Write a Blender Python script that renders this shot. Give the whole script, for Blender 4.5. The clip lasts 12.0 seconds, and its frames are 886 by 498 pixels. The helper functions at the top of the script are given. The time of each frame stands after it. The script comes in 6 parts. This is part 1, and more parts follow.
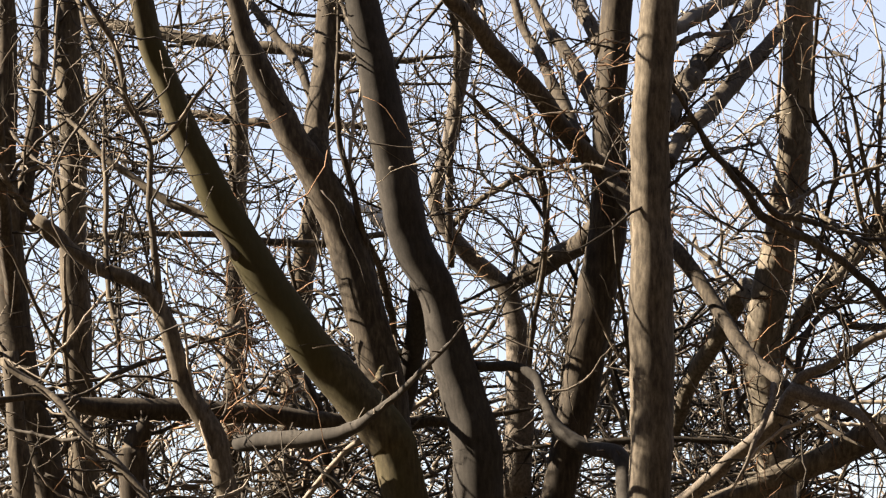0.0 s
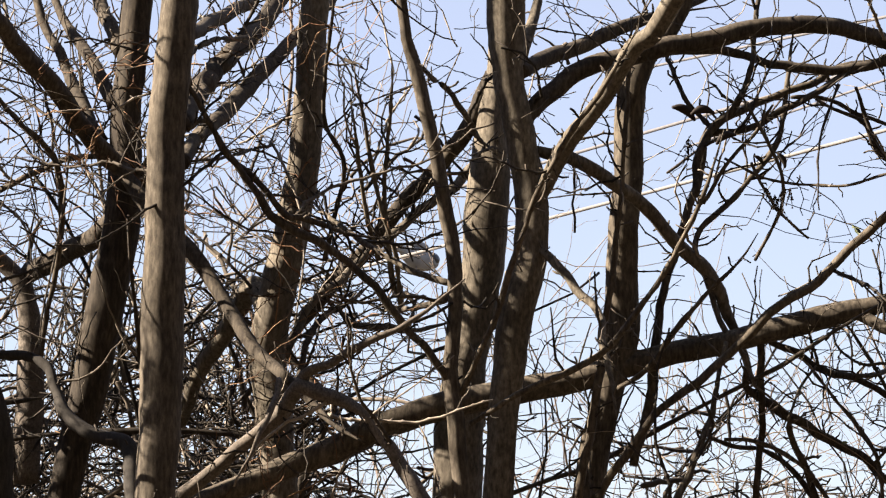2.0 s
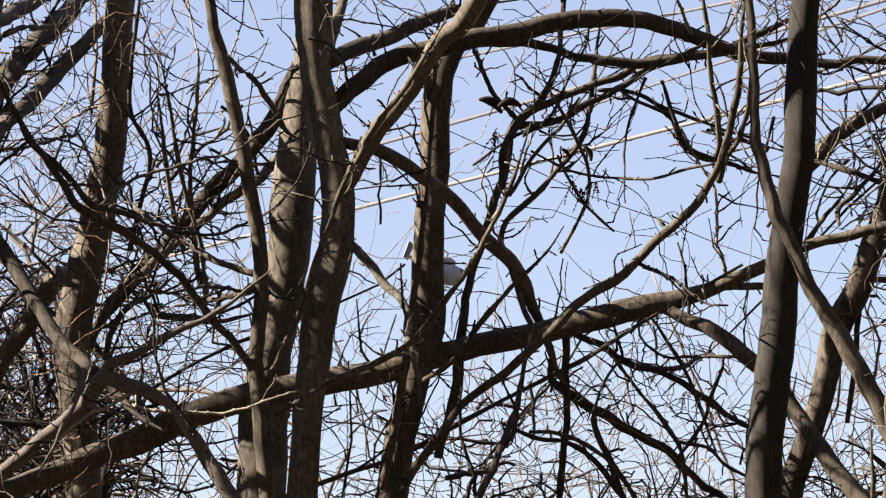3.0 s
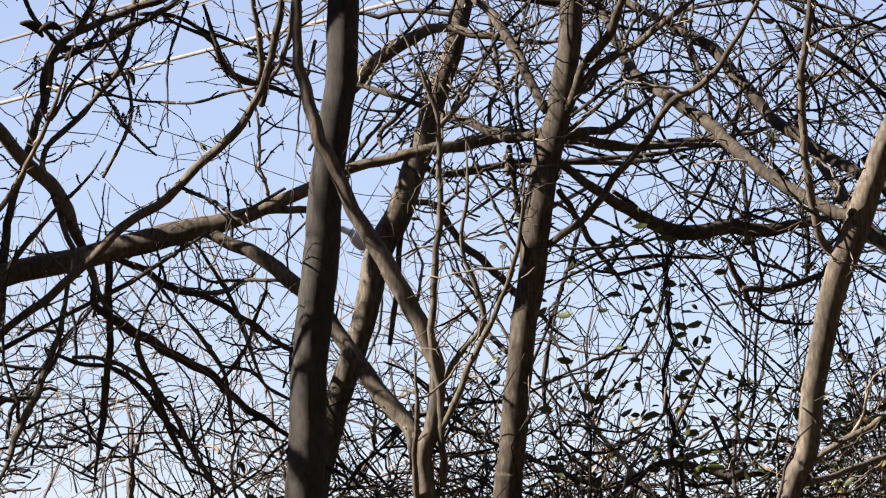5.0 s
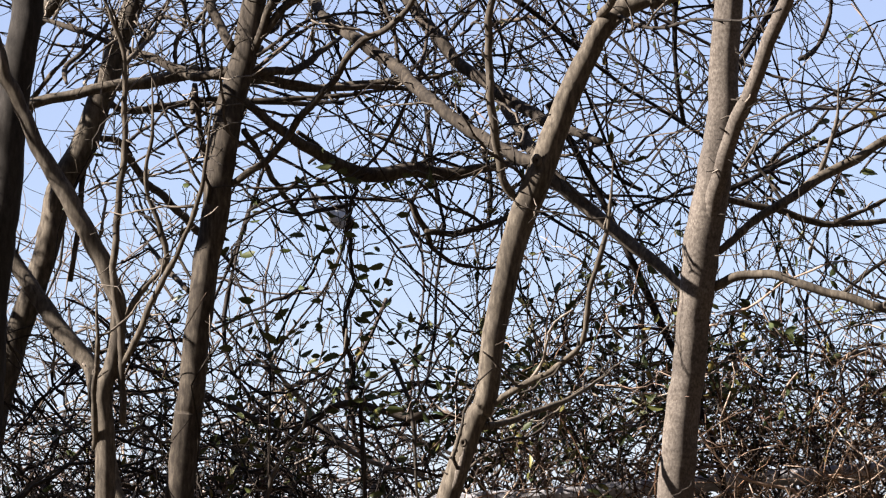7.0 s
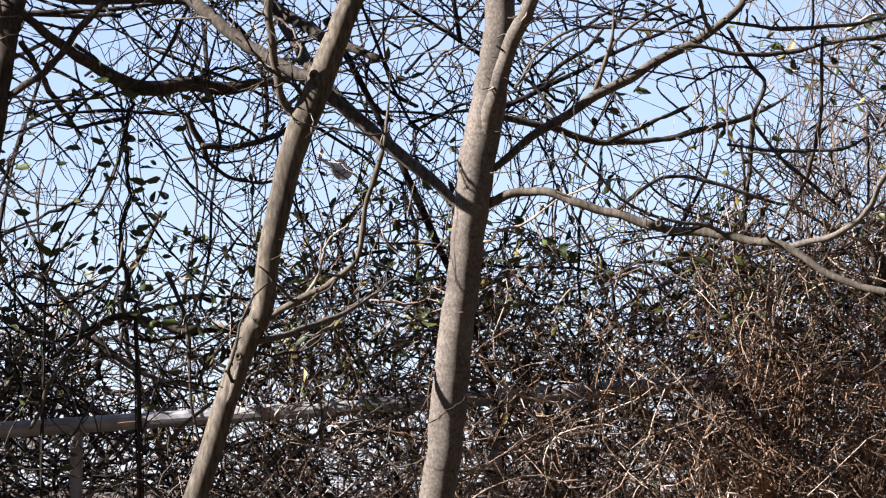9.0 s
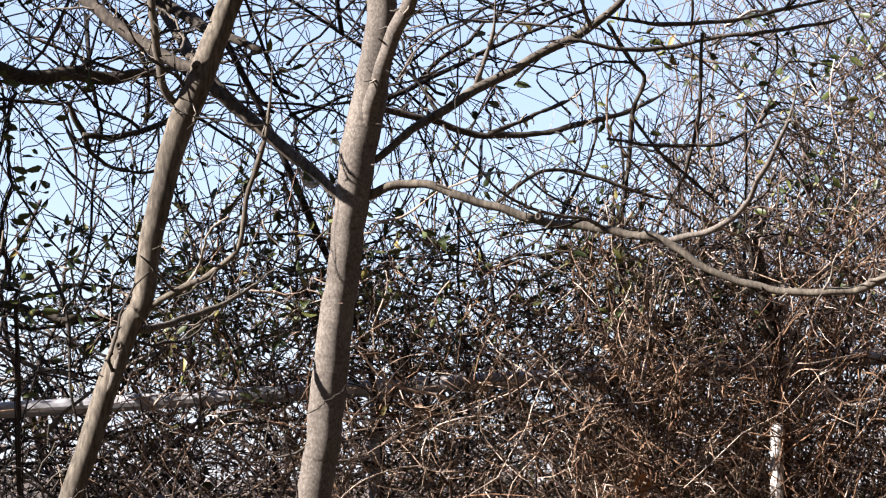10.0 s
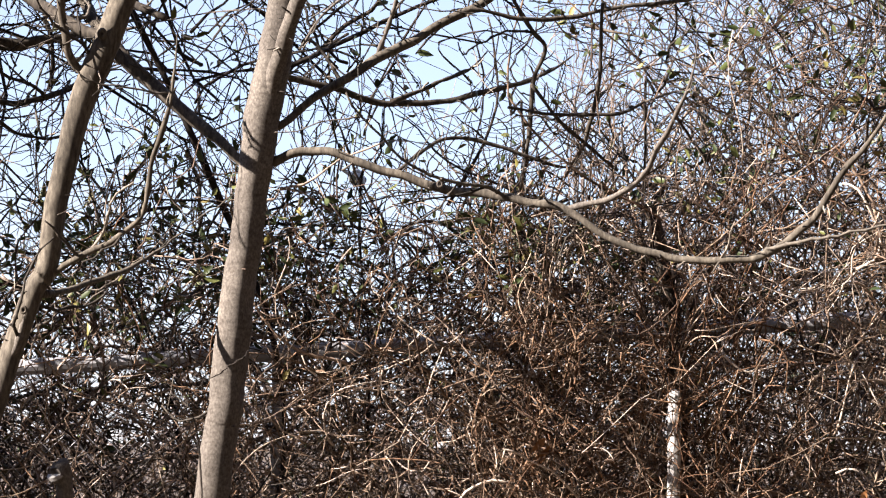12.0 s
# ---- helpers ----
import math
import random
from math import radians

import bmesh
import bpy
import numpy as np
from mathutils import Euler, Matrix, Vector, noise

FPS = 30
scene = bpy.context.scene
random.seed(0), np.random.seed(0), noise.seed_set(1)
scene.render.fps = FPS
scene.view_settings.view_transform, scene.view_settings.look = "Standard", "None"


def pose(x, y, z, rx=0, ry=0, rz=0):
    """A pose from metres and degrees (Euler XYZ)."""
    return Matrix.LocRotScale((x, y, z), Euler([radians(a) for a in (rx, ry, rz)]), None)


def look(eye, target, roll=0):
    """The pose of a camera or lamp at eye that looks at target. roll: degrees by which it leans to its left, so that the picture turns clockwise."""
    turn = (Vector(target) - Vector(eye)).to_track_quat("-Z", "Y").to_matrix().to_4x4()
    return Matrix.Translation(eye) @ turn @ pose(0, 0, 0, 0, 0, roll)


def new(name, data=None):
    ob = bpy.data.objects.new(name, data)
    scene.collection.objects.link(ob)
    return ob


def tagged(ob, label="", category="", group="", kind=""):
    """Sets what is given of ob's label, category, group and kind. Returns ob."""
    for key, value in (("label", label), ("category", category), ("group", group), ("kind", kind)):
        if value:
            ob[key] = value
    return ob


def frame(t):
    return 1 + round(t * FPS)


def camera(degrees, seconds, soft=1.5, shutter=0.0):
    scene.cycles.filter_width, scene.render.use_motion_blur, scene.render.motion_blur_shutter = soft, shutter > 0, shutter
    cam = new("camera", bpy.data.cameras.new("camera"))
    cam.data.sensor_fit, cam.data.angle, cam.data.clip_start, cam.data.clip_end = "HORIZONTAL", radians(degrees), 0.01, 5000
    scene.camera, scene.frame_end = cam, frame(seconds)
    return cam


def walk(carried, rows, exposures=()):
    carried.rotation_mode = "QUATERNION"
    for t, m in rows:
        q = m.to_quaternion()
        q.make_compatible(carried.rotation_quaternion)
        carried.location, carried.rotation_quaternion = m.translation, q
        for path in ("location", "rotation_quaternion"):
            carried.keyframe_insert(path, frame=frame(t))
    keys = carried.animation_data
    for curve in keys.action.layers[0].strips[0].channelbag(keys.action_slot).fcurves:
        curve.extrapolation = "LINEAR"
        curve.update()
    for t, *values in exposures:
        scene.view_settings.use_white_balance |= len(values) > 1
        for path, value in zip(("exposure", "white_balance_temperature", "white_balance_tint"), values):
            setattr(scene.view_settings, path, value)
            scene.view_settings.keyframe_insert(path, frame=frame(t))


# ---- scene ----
cam = camera(12.0, 12.0, soft=1.2, shutter=0.06)
EYE_Z = 1.6
REACH = 15.0   # metres to the thicket


def held(yaw, pitch, roll, back):
    """The hand-held camera's pose: turned by yaw, tilted up by pitch, and stepped back by a share of REACH."""
    m = pose(0, 0, EYE_Z, 90 + pitch, 0, yaw) @ pose(0, 0, 0, 0, 0, roll)
    return Matrix.Translation(m.to_3x3() @ Vector((0, 0, back * REACH))) @ m


walk(cam, [
    (0.0, held(-0.000, 6.601, -0.835, -0.0000)),
    (0.5, held(-1.738, 6.450, -0.548, -0.0022)),
    (1.0, held(-3.422, 6.431, -0.223, 0.0034)),
    (1.5, held(-5.280, 6.499, -0.092, 0.0323)),
    (2.0, held(-6.779, 6.517, 0.038, 0.0306)),
    (2.5, held(-8.194, 6.508, 0.069, 0.0299)),
    (3.0, held(-9.513, 6.399, 0.069, 0.0293)),
    (3.5, held(-11.114, 6.127, -0.029, 0.0277)),
    (3.7, held(-12.024, 5.989, -0.046, 0.0283)),
    (5.3, held(-16.526, 5.168, -0.905, 0.0284)),
    (5.5, held(-16.933, 5.095, -0.766, 0.0283)),
    (6.0, held(-18.159, 4.923, -0.337, 0.0281)),
    (6.5, held(-19.382, 4.732, -0.122, 0.0287)),
    (7.0, held(-20.364, 4.413, -0.132, 0.0282)),
    (7.5, held(-21.212, 3.968, -0.130, 0.0296)),
    (7.7, held(-21.546, 3.790, -0.042, 0.0302)),
    (9.3, held(-23.930, 3.176, 0.295, 0.0341)),
    (9.5, held(-24.216, 3.167, 0.375, 0.0347)),
    (10.0, held(-25.214, 3.119, 0.585, 0.0383)),
    (10.5, held(-26.326, 3.035, 0.772, 0.0430)),
    (11.0, held(-26.756, 2.913, 0.779, 0.0468)),
    (11.5, held(-26.693, 2.788, 0.779, 0.0483)),
    (12.0, held(-26.620, 2.664, 0.785, 0.0484)),
], exposures=[(0.0, 2.38, 8200, 14), (1.0, 2.38, 8100, 14), (1.7, 2.27, 7900, 15), (2.4, 2.14, 7500, 16), (3.2, 1.97, 7150, 16), (5.5, 1.96, 6950, 16), (7.5, 1.93, 6600, 17), (9.4, 2.14, 6280, 17), (10.5, 2.26, 6500, 17), (12.0, 2.34, 6650, 17)])

# ---- world and sun ----
SUN_AZ, SUN_EL = radians(-84), radians(34)   # azimuth from +y towards +x
world = bpy.data.worlds.new("sky")
scene.world = world
world.use_nodes = True
wn = world.node_tree.nodes
sky = wn.new("ShaderNodeTexSky")
sky.sky_type = "NISHITA"
sky.sun_disc = False
sky.sun_elevation, sky.sun_rotation = SUN_EL, SUN_AZ
sky.air_density, sky.dust_density, sky.ozone_density = 1.0, 0.0, 4.0
sky.altitude = 1500
wn["Background"].inputs["Strength"].default_value = 0.05
haze = wn.new("ShaderNodeMixRGB")   # thin high haze over the blue
haze.inputs[0].default_value, haze.inputs[2].default_value = 0.55, (2.75, 3.15, 4.6, 1)
world.node_tree.links.new(sky.outputs["Color"], haze.inputs[1])
world.node_tree.links.new(haze.outputs["Color"], wn["Background"].inputs["Color"])
sun = new("sun", bpy.data.lights.new("sun", "SUN"))
sun.data.energy, sun.data.angle, sun.data.color = 5.0, radians(0.53), (1.0, 0.945, 0.87)
sun_from = Vector((math.sin(SUN_AZ) * math.cos(SUN_EL), math.cos(SUN_AZ) * math.cos(SUN_EL), math.sin(SUN_EL)))
sun.matrix_world = look(sun_from * 60, (0, 0, 0))


# ---- materials ----
def material(name, rough=0.85, metal=0.0):
    m = bpy.data.materials.new(name)
    m.use_nodes = True
    b = m.node_tree.nodes["Principled BSDF"]
    b.inputs["Roughness"].default_value, b.inputs["Metallic"].default_value = rough, metal
    b.inputs["Specular IOR Level"].default_value = 0.25
    return m, m.node_tree.nodes, m.node_tree.links, b


def ramp(nodes, links, source, stops):
    r = nodes.new("ShaderNodeValToRGB")
    while len(r.color_ramp.elements) < len(stops):
        r.color_ramp.elements.new(0.5)
    for e, (at, c) in zip(r.color_ramp.elements, stops):
        e.position, e.color = at, (*c, 1)
    links.new(source, r.inputs["Fac"])
    return r.outputs["Color"]


def mix(nodes, links, kind, fac, a, b):
    n = nodes.new("ShaderNodeMixRGB")
    n.blend_type = kind
    for socket, v in zip(n.inputs, (fac, a, b)):
        if isinstance(v, bpy.types.NodeSocket):
            links.new(v, socket)
        else:
            socket.default_value = v if isinstance(v, float) else (*v, 1)
    return n.outputs["Color"]


def noise_tex(nodes, links, coord, scale, stretch=(1, 1, 1), detail=5.0):
    mp = nodes.new("ShaderNodeMapping")
    mp.inputs["Scale"].default_value = stretch
    links.new(coord, mp.inputs["Vector"])
    n = nodes.new("ShaderNodeTexNoise")
    n.inputs["Scale"].default_value, n.inputs["Detail"].default_value = scale, detail
    links.new(mp.outputs["Vector"], n.inputs["Vector"])
    return n.outputs["Fac"]


def bark(name, dark, mid, light, moss=None, furrow=1.0, streak=0.28, scale=85, patchy=1.0):
    """Bark with long furrows, blotches, fine grain and, if asked, moss in patches."""
    m, nodes, links, b = material(name, 0.9)
    co = nodes.new("ShaderNodeTexCoord").outputs["Object"]
    grain = noise_tex(nodes, links, co, scale, (1, 1, streak))
    blotch = noise_tex(nodes, links, co, 7, (1, 1, 0.6))
    fine = noise_tex(nodes, links, co, 240, (1, 1, 0.5))
    c = ramp(nodes, links, grain, [(0.25, dark), (0.5, mid), (0.8, light)])
    shade = ramp(nodes, links, blotch, [(0.3, tuple(1 - patchy * v for v in (0.38, 0.4, 0.42))), (0.7, tuple(1 + patchy * v for v in (0.15, 0.12, 0.08)))])
    c = mix(nodes, links, "MULTIPLY", 1.0, c, shade)
    c = mix(nodes, links, "OVERLAY", 0.35, c, ramp(nodes, links, fine, [(0.3, (0.25, 0.25, 0.25)), (0.7, (0.75, 0.75, 0.75))]))
    if moss:
        patch = noise_tex(nodes, links, co, 4.5, (1, 1, 0.5))
        c = mix(nodes, links, "MIX", ramp(nodes, links, patch, [(0.42, (0, 0, 0)), (0.62, (0.85, 0.85, 0.85))]), c, moss)
    if patchy < 1:
        fold = noise_tex(nodes, links, co, 34, (0.7, 0.7, 1.6), 4.0)
        c = mix(nodes, links, "MULTIPLY", 1.0, c, ramp(nodes, links, fold, [(0.3, (0.74, 0.72, 0.7)), (0.48, (1, 1, 1)), (0.75, (1.1, 1.1, 1.09))]))
    links.new(c, b.inputs["Base Color"])
    bump = nodes.new("ShaderNodeBump")
    bump.inputs["Strength"].default_value, bump.inputs["Distance"].default_value = 0.35 * furrow, 0.0006
    links.new(grain, bump.inputs["Height"])
    links.new(bump.outputs["Normal"], b.inputs["Normal"])
    return m


def strand_mat(name, stops, rough=0.8):
    """Twigs and stems: a colour that differs from stem to stem, with a little mottling."""
    m, nodes, links, b = material(name, rough)
    geo = nodes.new("ShaderNodeNewGeometry")
    c = ramp(nodes, links, geo.outputs["Random Per Island"], stops)
    co = nodes.new("ShaderNodeTexCoord").outputs["Object"]
    n = noise_tex(nodes, links, co, 45)
    c = mix(nodes, links, "MULTIPLY", 1.0, c, ramp(nodes, links, n, [(0.3, (0.6, 0.58, 0.56)), (0.7, (1.2, 1.18, 1.15))]))
    links.new(c, b.inputs["Base Color"])
    return m


bark_dark = bark("bark_dark", (0.024, 0.020, 0.016), (0.056, 0.048, 0.038), (0.12, 0.105, 0.082))
bark_grey = bark("bark_grey", (0.034, 0.029, 0.023), (0.086, 0.075, 0.059), (0.165, 0.147, 0.118))
bark_pale = bark("bark_pale", (0.06, 0.052, 0.044), (0.113, 0.1, 0.086), (0.182, 0.165, 0.142), furrow=0.45, streak=0.75, scale=130, patchy=0.8)
bark_tan = bark("bark_tan", (0.05, 0.044, 0.034), (0.118, 0.106, 0.085), (0.21, 0.192, 0.157), furrow=0.9, streak=0.4)
bark_black = bark("bark_black", (0.016, 0.013, 0.010), (0.038, 0.032, 0.025), (0.085, 0.073, 0.056))
bark_moss = bark("bark_moss", (0.022, 0.019, 0.011), (0.058, 0.049, 0.03), (0.11, 0.096, 0.06), moss=(0.042, 0.038, 0.014))
# For trunks standing in shade: the shade is put into this dark colour.
bark_smooth_shaded = bark("bark_smooth_shaded", (0.02, 0.0185, 0.0165), (0.032, 0.03, 0.027), (0.05, 0.047, 0.042), furrow=0.3)
twig_mat = strand_mat("twig_bark", [(0.0, (0.020, 0.017, 0.013)), (0.5, (0.045, 0.038, 0.030)), (0.82, (0.108, 0.094, 0.076)), (1.0, (0.28, 0.25, 0.21))])
vine_mat = strand_mat("vine_stem", [(0.0, (0.02, 0.015, 0.011)), (0.4, (0.075, 0.049, 0.035)), (0.75, (0.21, 0.15, 0.112)), (1.0, (0.5, 0.43, 0.36))])
# Hedge interior: its shade is put in as darker stem colours.
hedge_mat = strand_mat("stem_painted_shaded", [(0.0, (0.011, 0.008, 0.006)), (0.55, (0.042, 0.029, 0.020)), (0.85, (0.135, 0.097, 0.071)), (1.0, (0.36, 0.295, 0.235))])
# Hedge face: sunlight is put in as a paler copy of those colours.
front_mat = strand_mat("stem_painted_lit", [(0.0, (0.022, 0.015, 0.010)), (0.35, (0.095, 0.062, 0.041)), (0.75, (0.29, 0.212, 0.152)), (1.0, (0.62, 0.53, 0.44))])
dark_vine = strand_mat("dark_vine", [(0.0, (0.014, 0.011, 0.009)), (0.7, (0.032, 0.025, 0.019)), (1.0, (0.1, 0.08, 0.06))])
rust_mat = strand_mat("rusty_stem", [(0.0, (0.06, 0.03, 0.016)), (0.5, (0.13, 0.07, 0.038)), (1.0, (0.26, 0.165, 0.1))])
# Distant twigs: haze is put in as paler grey-brown stems.
far_mat = strand_mat("haze_tinted_twigs", [(0.0, (0.09, 0.075, 0.065)), (1.0, (0.19, 0.16, 0.135))])


def leaf_material(name, stops):
    m, nodes, links, b = material(name, 0.45)
    geo = nodes.new("ShaderNodeNewGeometry")
    c = ramp(nodes, links, geo.outputs["Random Per Island"], stops)
    n = noise_tex(nodes, links, nodes.new("ShaderNodeTexCoord").outputs["Object"], 90)
    c = mix(nodes, links, "MULTIPLY", 1.0, c, ramp(nodes, links, n, [(0.3, (0.7, 0.7, 0.65)), (0.7, (1.15, 1.15, 1.1))]))
    links.new(c, b.inputs["Base Color"])
    return m


leaf_mat = leaf_material("evergreen_leaf", [(0.0, (0.022, 0.034, 0.014)), (0.55, (0.05, 0.066, 0.022)), (0.85, (0.12, 0.12, 0.036)), (1.0, (0.22, 0.17, 0.06))])
dry_mat = leaf_material("dry_leaf", [(0.0, (0.16, 0.07, 0.03)), (0.6, (0.3, 0.14, 0.06)), (1.0, (0.42, 0.26, 0.14))])


def plain(name, colour, rough, metal=0.0, spot=(0.7, 1.15), scale=30):
    m, nodes, links, b = material(name, rough, metal)
    n = noise_tex(nodes, links, nodes.new("ShaderNodeTexCoord").outputs["Object"], scale)
    lo, hi = spot
    c = ramp(nodes, links, n, [(0.3, tuple(v * lo for v in colour)), (0.7, tuple(min(1, v * hi) for v in colour))])
    links.new(c, b.inputs["Base Color"])
    return m


galvanised = plain("galvanised_steel", (0.36, 0.36, 0.37), 0.55, 0.35, scale=12)
post_mat = plain("flaking_white_paint", (0.5, 0.48, 0.45), 0.7, spot=(0.4, 1.1), scale=40)
wire_mat = plain("weathered_cable", (0.17, 0.168, 0.162), 0.6)
thin_wire = plain("grey_cable", (0.12, 0.12, 0.125), 0.6)
hull_mat = plain("aircraft_paint", (0.2, 0.21, 0.21), 0.5, scale=0.8)
dark_metal = plain("dark_metal", (0.09, 0.09, 0.1), 0.5)
glass_dark = plain("cockpit_glass", (0.03, 0.035, 0.04), 0.08)
soil = plain("leaf_litter", (0.06, 0.045, 0.031), 0.95, spot=(0.5, 1.5), scale=9)


# ---- building helpers ----
def spline(pts, steps):
    """A smooth curve through control points of any length; numpy, Catmull-Rom."""
    p = np.array(pts, float)
    p = np.vstack([2 * p[0] - p[1], p, 2 * p[-1] - p[-2]])
    out = []
    for i in range(1, len(p) - 2):
        for k in range(steps):
            u = k / steps
            a, b, c, d = p[i - 1:i + 3]
            out.append(0.5 * (2 * b + (c - a) * u + (2 * a - 5 * b + 4 * c - d) * u * u + (3 * b - a - 3 * c + d) * u ** 3))
    out.append(p[-2])
    return np.array(out)


class Strands:
    """Collects tapering tubes, and leaves, into one mesh."""

    def __init__(self):
        self.v, self.f, self.n = [], [], 0

    def tube(self, pts, radii, sides):
        pts, radii = np.asarray(pts, float), np.asarray(radii, float)
        k = len(pts)
        tan = np.gradient(pts, axis=0)
        tan /= np.linalg.norm(tan, axis=1)[:, None] + 1e-9
        ref = np.where(np.abs(tan[:, 1:2]) < 0.9, [[0.0, 1.0, 0.0]], [[1.0, 0.0, 0.0]])
        s = np.cross(tan, ref)
        s /= np.linalg.norm(s, axis=1)[:, None] + 1e-9
        t = np.cross(tan, s)
        a = np.arange(sides) * 2 * math.pi / sides
        ring = pts[:, None] + radii.reshape(k, -1, 1) * (np.cos(a)[None, :, None] * s[:, None] + np.sin(a)[None, :, None] * t[:, None])
        self.v.append(ring.reshape(-1, 3))
        i = np.arange(k - 1)[:, None] * sides
        j, j2 = np.arange(sides)[None], (np.arange(sides)[None] + 1) % sides
        quads = np.stack(np.broadcast_arrays(i + j, i + j2, i + sides + j2, i + sides + j), -1).reshape(-1, 4) + self.n
        self.f.extend(quads.tolist())
        self.f.append((self.n + np.arange(sides)[::-1]).tolist())
        self.f.append((self.n + (k - 1) * sides + np.arange(sides)).tolist())
        self.n += k * sides

    def leaf(self, at, along, side, size):
        """A pointed oval leaf, folded along its midrib and curled back at the tip."""
        at, along, side = (np.asarray(v, float) for v in (at, along, side))
        up = np.cross(along, side)
        w = size * 0.2
        rib = [at + along * size * u - up * size * 0.16 * u * u for u in (0.0, 0.3, 0.68, 1.0)]
        v = [rib[0]]
        for k, half in ((1, 1.0), (2, 0.8)):
            v += [rib[k] + side * w * half + up * w * 0.4, rib[k], rib[k] - side * w * half + up * w * 0.4]
        v.append(rib[3])
        self.v.append(np.array(v))
        b = self.n
        self.f += [(b, b + 2, b + 1), (b, b + 3, b + 2), (b + 1, b + 2, b + 5, b + 4), (b + 2, b + 3, b + 6, b + 5), (b + 4, b + 5, b + 7), (b + 5, b + 6, b + 7)]
        self.n += 8

    def mesh(self, name, mat):
        me = bpy.data.meshes.new(name)
        me.from_pydata(np.vstack(self.v).tolist(), [], self.f)
        me.polygons.foreach_set("use_smooth", [True] * len(me.polygons))
        me.materials.append(mat)
        me.update()
        return me


def thing(name, label, category, group="", at=(0, 0, 0)):
    e = new(name)
    e.empty_display_size = 0.2
    e.location = at
    return tagged(e, label, category, group)


def under(ob, parent):
    ob.parent = parent
    ob.matrix_parent_inverse = Matrix.Translation(parent.location).inverted()
    return ob


def part(name, bm, mat, parent, label=""):
    me = bpy.data.meshes.new(name)
    bm.to_mesh(me)
    bm.free()
    me.materials.append(mat)
    ob = new(name, me)
    ob.parent = parent
    return tagged(ob, label)


def zigzag(rng, start, heading, length, step, bend, lift=0.0, droop=0.0):
    """A twig's wandering centre line: it bends to alternate sides at its buds."""
    pts, d = [np.array(start, float)], np.array(heading, float)
    n = max(3, int(length / step))
    side = np.cross(d, rng.normal(0, 1, 3))
    side /= np.linalg.norm(side) + 1e-9
    for i in range(n):
        d = d + side * (bend * (1.1 if i % 2 else -1.1)) + rng.normal(0, bend * 0.75, 3) * (1, 0.7, 1)
        d[2] += lift - droop
        d /= np.linalg.norm(d) + 1e-9
        pts.append(pts[-1] + d * step * rng.uniform(0.6, 1.4))
    return np.array(pts)


def arching(rng, start, heading, length, step, curl, droop=0.0):
    """A vine's centre line: long smooth bows, with a small kink here and there."""
    pts, d = [np.array(start, float)], np.array(heading, float)
    bow = rng.normal(0, curl, 3) * (1, 0.7, 1)
    for _ in range(max(3, int(length / step))):
        bow = bow * 0.86 + rng.normal(0, curl * 0.5, 3) * (1, 0.7, 1)
        d = d + bow + (rng.normal(0, curl * 1.6, 3) if rng.random() < 0.12 else 0)
        d[2] -= droop
        d /= np.linalg.norm(d) + 1e-9
        pts.append(pts[-1] + d * step * rng.uniform(0.8, 1.2))
    return np.array(pts)


def noded(rng, pts, r0, r1):
    """A jointed twig: straight between its nodes, swollen at each of them."""
    pts = np.asarray(pts)
    n = len(pts)
    r = np.linspace(r0, r1, n)
    d = np.diff(pts, axis=0)
    back, ahead = pts[1:-1] - d[:-1] * 0.16, pts[1:-1] + d[1:] * 0.16
    body = np.stack([back, pts[1:-1], ahead], 1).reshape(-1, 3)
    swell = rng.uniform(1.1, 1.75, n - 2)
    radii = np.stack([r[1:-1], r[1:-1] * swell, r[1:-1]], 1).ravel()
    return np.vstack([pts[:1], body, pts[-1:]]), np.concatenate([r[:1], radii, r[-1:] * 1.15])


def grow(rng, bag, start, heading, length, r0, depth, lift=0.05, bend=0.31, step=0.046):
    """A twig with side twigs and pointed buds at its swollen nodes."""
    pts = zigzag(rng, start, heading, length, step, bend, lift)
    k = len(pts)
    r1 = max(0.0018, r0 * 0.45)
    bag.tube(*noded(rng, pts, r0, r1), 5 if r0 > 0.004 else 4 if r0 > 0.0025 else 3)
    for i in range(1, k - 1):
        d = pts[i] - pts[i - 1]
        d /= np.linalg.norm(d) + 1e-9
        turn = rng.normal(0, 1, 3)
        turn -= d * turn.dot(d)
        turn /= np.linalg.norm(turn) + 1e-9
        r = r0 + (r1 - r0) * i / k
        if depth > 0 and i > 1 and rng.random() < 0.27:
            grow(rng, bag, pts[i], d * 0.55 + turn * (0.9, 0.6, 0.9), length * rng.uniform(0.25, 0.6), max(0.0019, r * 0.65), depth - 1, lift, bend, step)
        elif rng.random() < 0.45:
            tip = d * 0.6 + turn
            size = rng.uniform(0.008, 0.022)
            bag.tube([pts[i], pts[i] + tip * size * 0.5, pts[i] + tip * size], [r * 0.8, r * 0.9, r * 0.3], 3)


SPURS = 13   # short spur shoots on each metre of branch
BOUGHS = {}   # tree -> list of (centre line, radii)


def tree(label, mat, group="bare trees of the thicket"):
    t = thing("tree", label, "tree", group)
    t["bark"] = mat.name
    BOUGHS[t.name] = []
    return t


